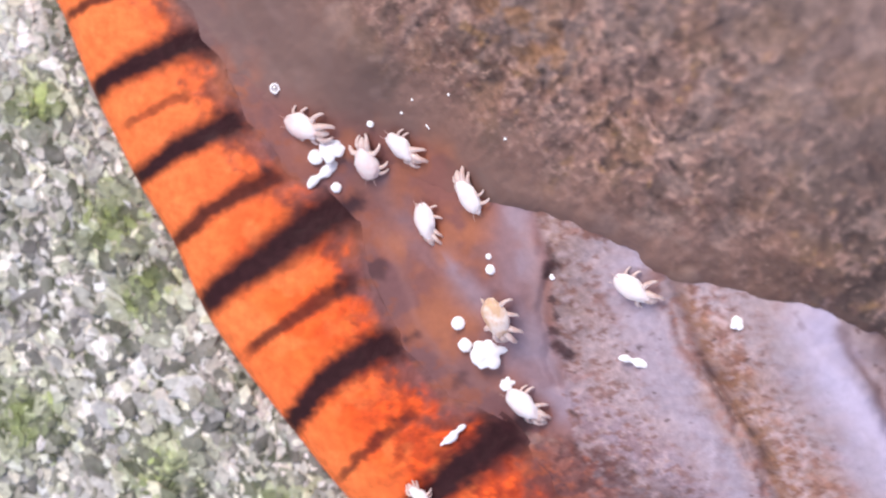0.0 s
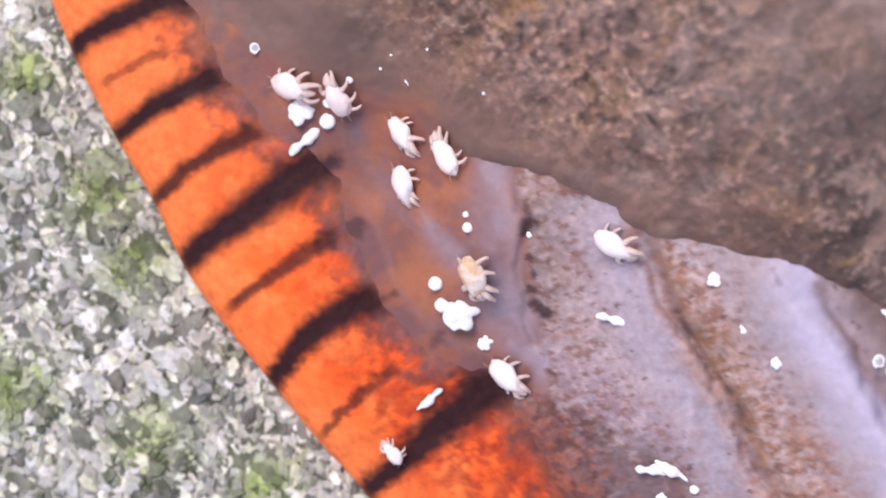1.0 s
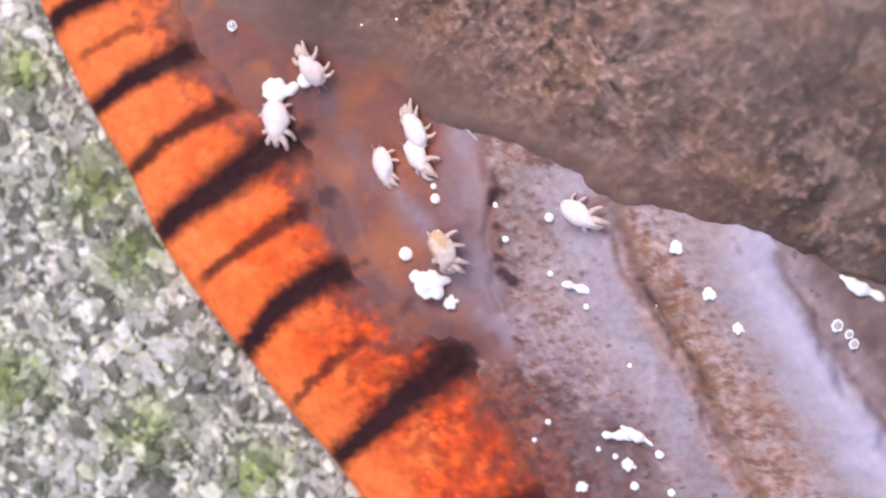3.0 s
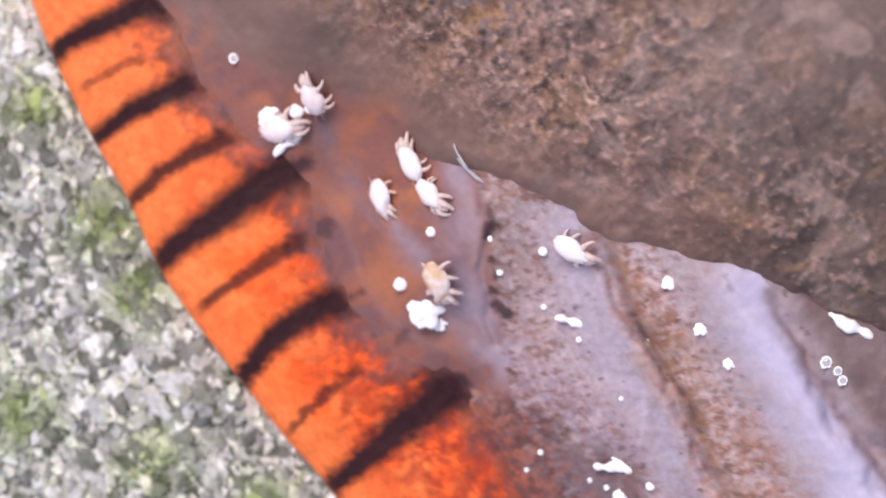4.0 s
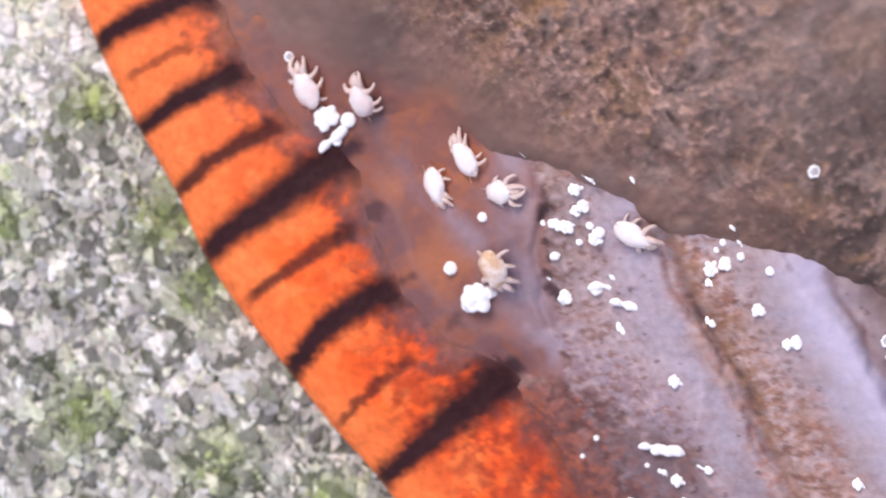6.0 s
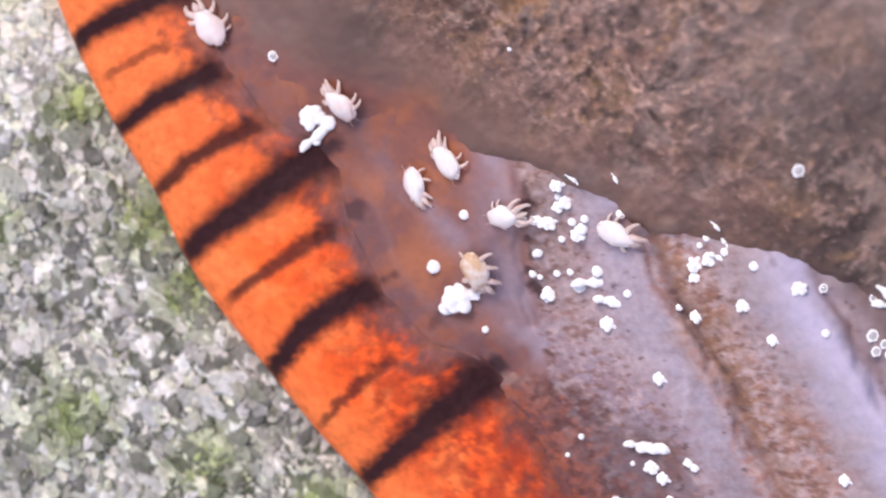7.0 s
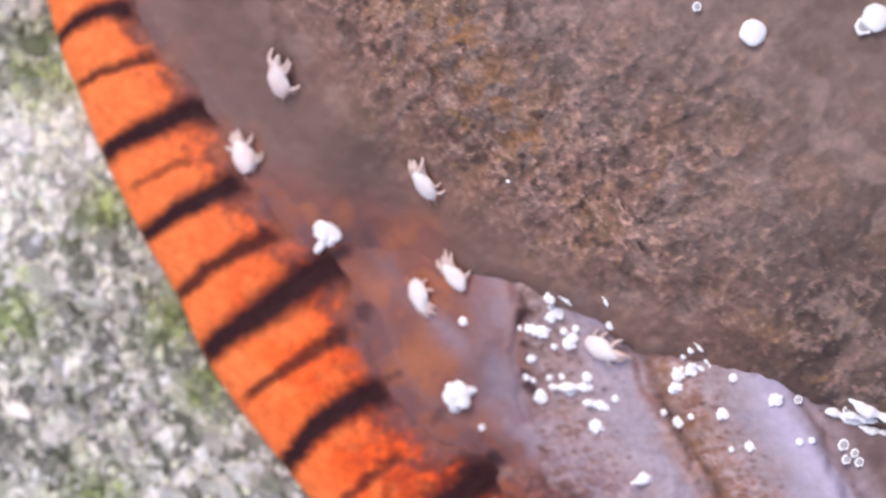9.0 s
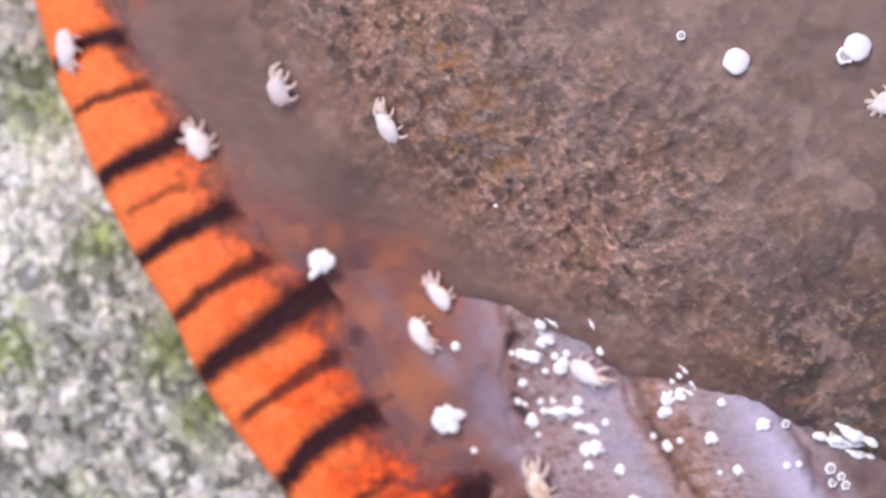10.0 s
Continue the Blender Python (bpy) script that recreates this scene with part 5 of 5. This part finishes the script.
BEADS_C = (
    (1.244, -0.22, 0.058, 'bead', 0, 2, 6),
    (1.266, -0.852, 0.038, 'bead', 0, 1, 99),
    (1.656, -1.22, 0.038, 'bead', 0, 2, 6),
    (1.008, 0.289, 0.083, 'blob', 30, 4.5, 99),
    (1.088, 0.101, 0.096, 'blob', 20, 4.6, 99),
    (0.809, -0.094, 0.096, 'blob', -20, 4.8, 99),
    (1.273, -0.196, 0.071, 'bead', 0, 4.2, 99),
    (0.795, -0.442, 0.058, 'bead', 0, 4.4, 99),
    (1.243, -0.828, 0.083, 'bead', 0, 4.6, 99),
    (0.9, -0.942, 0.071, 'blob', 0, 4.8, 99),
    (1.057, -0.299, 0.045, 'bead', 0, 4.8, 99),
    (2.761, -0.495, 0.051, 'bead', 0, 4.6, 8),
)
BEADS_D = (
    (2.461, -0.616, 0.09, 'blob', 80, 4.4, 99),
    (2.493, -1.228, 0.051, 'bead', 0, 4.6, 99),
    (2.581, -0.338, 0.045, 'bead', 0, 4.8, 99),
    (2.103, -1.878, 0.083, 'blob', 0, 3.9, 99),
    (3.333, -1.43, 0.096, 'blob', 0, 5.0, 6.5),
    (0.762, -0.075, 0.071, 'blob', 10, 5.6, 99),
    (0.929, -0.11, 0.096, 'blob', 40, 5.6, 99),
    (1.011, 0.056, 0.083, 'blob', 0, 5.6, 99),
    (1.012, 0.168, 0.045, 'bead', 0, 5.8, 99),
    (1.237, -0.243, 0.096, 'blob', 60, 5.4, 99),
    (1.164, -0.116, 0.051, 'bead', 0, 5.6, 99),
    (1.437, -0.669, 0.071, 'bead', 0, 5.8, 99),
)
BEADS_E = (
    (1.375, -0.782, 0.109, 'streak', 4, 5.8, 99),
    (0.908, -0.904, 0.109, 'blob', 10, 5.6, 99),
    (1.557, -0.994, 0.077, 'streak', -5, 5.8, 99),
    (1.555, -1.261, 0.096, 'blob', 0, 5.8, 99),
    (1.76, -0.926, 0.051, 'bead', 0, 5.9, 99),
    (0.736, -0.676, 0.051, 'bead', 0, 5.8, 99),
    (0.817, -0.716, 0.038, 'bead', 0, 5.8, 99),
    (1.004, -0.681, 0.045, 'bead', 0, 5.8, 99),
    (1.147, -0.67, 0.045, 'bead', 0, 5.9, 99),
    (1.3, -0.088, 0.051, 'bead', 0, 5.8, 99),
    (1.686, -0.048, 0.058, 'bead', 0, 5.9, 99),
    (2.456, -0.767, 0.071, 'blob', 0, 5.7, 99),
)
BEADS_F = (
    (2.496, -1.192, 0.083, 'blob', 0, 5.9, 99),
    (2.316, -1.09, 0.045, 'bead', 0, 5.9, 99),
    (2.513, -0.415, 0.038, 'bead', 0, 5.6, 99),
    (2.692, -0.542, 0.051, 'streak', -25, 5.8, 99),
    (3.05, -0.654, 0.058, 'bead', 0, 5.6, 99),
    (3.513, -0.909, 0.096, 'blob', 10, 5.9, 99),
    (3.781, -0.914, 0.058, 'ring', 0, 5.9, 99),
    (3.78, -1.389, 0.051, 'bead', 0, 5.9, 99),
    (4.313, -1.601, 0.064, 'ring', 0, 5.5, 99),
    (4.474, -1.112, 0.096, 'streak', -10, 6, 99),
    (4.296, -1.029, 0.051, 'ring', 0, 6, 99),
    (0.192, -1.304, 0.045, 'bead', 0, 5.8, 99),
)
BEADS_G = (
    (1.888, -2.64, 0.09, 'streak', -8, 5.6, 99),
    (2.408, -2.838, 0.071, 'blob', 0, 5.8, 99),
    (2.012, -2.902, 0.096, 'blob', -20, 5.8, 99),
    (4.022, -3.005, 0.077, 'blob', 0, 5.6, 99),
    (2.11, -1.876, 0.09, 'streak', 20, 8.2, 99),
    (1.208, -0.79, 0.103, 'streak', -5, 8.6, 99),
    (1.655, -1.234, 0.103, 'blob', 0, 9, 99),
    (1.929, -1.492, 0.083, 'blob', 0, 9, 99),
    (1.57, -1.46, 0.071, 'blob', 0, 9, 99),
    (0.975, -1.098, 0.038, 'bead', 0, 9, 99),
    (2.607, -1.121, 0.045, 'bead', 0, 8.5, 99),
    (3.057, -1.504, 0.038, 'bead', 0, 8.5, 99),
)
BEADS_H = (
    (4.296, -1.103, 0.109, 'streak', -20, 7.5, 99),
    (4.614, -1.271, 0.083, 'streak', -15, 7.5, 99),
    (3.917, -1.376, 0.045, 'bead', 0, 8, 99),
    (2.414, -0.786, 0.071, 'blob', 60, 8, 99),
)
HIGH = (
    (3.354, 0.475, 0.077, 'ring', 0, 5.2, 8.6),
    (2.969, 3.352, 0.154, 'disc', 0, 0, 99),
    (4.22, 3.471, 0.16, 'disc', 0, 0, 99),
    (4.107, 3.383, 0.109, 'ring', 0, 0, 99),
    (2.38, 3.626, 0.058, 'ring', 0, 0, 99),
    (2.582, -0.062, 0.038, 'streak', -50, 5.6, 99),
    (2.691, -0.243, 0.038, 'streak', -60, 5.6, 99),
    (1.078, 0.477, 0.045, 'streak', -40, 5.6, 99),
    (1.518, 0.474, 0.038, 'streak', -65, 5.6, 99),
    (0.409, 1.84, 0.026, 'bead', 0, 5.8, 99),
    (-0.807, 1.95, 0.016, 'bead', 0, 0, 3.4),
    (-0.410, 1.97, 0.018, 'bead', 0, 0, 3.4),
)
HIGH_B = (
    (-0.650, 1.66, 0.02, 'streak', -60, 0, 3),
    (0.177, 1.459, 0.018, 'bead', 0, 0, 3),
    (-1.284, 1.723, 0.045, 'bead', 0, 0, 2.5),
    (-0.93, 1.82, 0.018, 'bead', 0, 0, 3),
    (0.43, 0.68, 0.13, 'thread', -44, 2.8, 5.9),
    (0.30, 0.86, 0.08, 'thread', -62, 3.2, 5.9),
)
BEAD_LISTS = (BEADS, BEADS_B, BEADS_C, BEADS_D, BEADS_E, BEADS_F, BEADS_G, BEADS_H)
HIGH_LISTS = (HIGH, HIGH_B)

for radius, kind, rows in CARRIED:
    make_glint_mucus(kind, radius, 40, rows, "slug", 0.0, {0.085: 2.0 if kind == "streak" else 99.0, 0.068: 7.5}.get(radius, 99.0))
for host, lists in (("slug", BEAD_LISTS), ("mantle", HIGH_LISTS)):
    for one in lists:
        for x, y, radius, kind, turn, on, off in one:
            make_glint_mucus(kind, radius, turn, ((0.0, x, y), (10.0, x, y)), host, on, off)


TIMES = [k * 0.25 for k in range(41)]


def motions():
    walk(slug, [(t, mm_pose(x, y, 0)) for t, x, y in SLUG])
    for skin, (rows, (px, py)) in zip((fringe, flank, mantle), SHIFTS):
        walk(skin, [(t, mm_pose(px + x, py + y, 0, 0, 0, rz) @ mm_pose(-px, -py, 0)) for t, x, y, rz in rows])
    for number, (root, (size, tone, rows)) in enumerate(zip(mites, MITES)):
        keys, paces = [], []
        times = sorted({*TIMES, *(r[0] for r in rows)})
        last = None
        for t in times:
            x, y, head = along(rows, t)
            sx, sy = along(SLUG, t)
            up = (slope(x, y, t) + 0.35 * Vector((-ACROSS[0], -ACROSS[1], 0))).normalized()
            ahead = Vector((math.cos(radians(head)), math.sin(radians(head)), 0))
            ahead = (ahead - ahead.dot(up) * up).normalized()
            turn = Matrix((ahead, up.cross(ahead), up)).transposed().to_4x4()
            keys.append((t, Matrix.Translation(Vector((x + sx, y + sy, surface(x, y, t) - 0.01)) * MM) @ turn))
            paces.append(0.0 if last is None else math.hypot(x - last[1], y - last[2]) / max(t - last[0], 0.01))
            last = (t, x, y)
        walk(root, keys)
        # legs swing in two alternating sets, wider while the mite walks
        legs = [c for c in root.children if c.name.startswith("leg")]
        for k, (leg, (hx, hy, turn, _)) in enumerate(zip(legs, LEGS)):
            swing, set_off = [], 14 * math.sin(2.3 * k + 5.1 * number)
            for t in TIMES:
                pace = float(np.interp(t, times, paces))
                wide = 3.0 + 13.0 * min(pace / 0.4, 1.0)
                phase = t * 9.0 + number
                swing.append((t, mm_pose(hx * MITE_LENGTH, hy * MITE_LENGTH, 0, 0, 0, turn + set_off + wide * math.sin(phase + math.pi * (k % 2) + 0.6 * k))))
            walk(leg, swing)
    for number, (ob, radius, turn, rows, host, on, off) in enumerate(droplets):
        keys = []
        times = sorted({*(r[0] for r in SLUG), *(r[0] for r in rows), *(v for v in (on - 0.3, on + 0.5, off - 0.3, off + 0.5) if 0 < v < 10)})
        for t in times:
            x, y = along(rows, t)
            if host == "mantle":
                x, y = settle(x, y, *SHIFTS[2], t, 1)
            sx, sy = along(SLUG, t)
            out = 1.0
            if on > 0:
                out = min(out, float(ramp(t, on - 0.3, on + 0.5)))
            if off < 10:
                out = min(out, 1 - float(ramp(t, off - 0.3, off + 0.5)))
            z = surface(x, y, t) + radius * 0.25 - max(2.0 * radius, 0.2) * (1 - out)
            keys.append((t, mm_pose(x + sx, y + sy, z, 0, 0, turn)))
        walk(ob, keys)


motions()
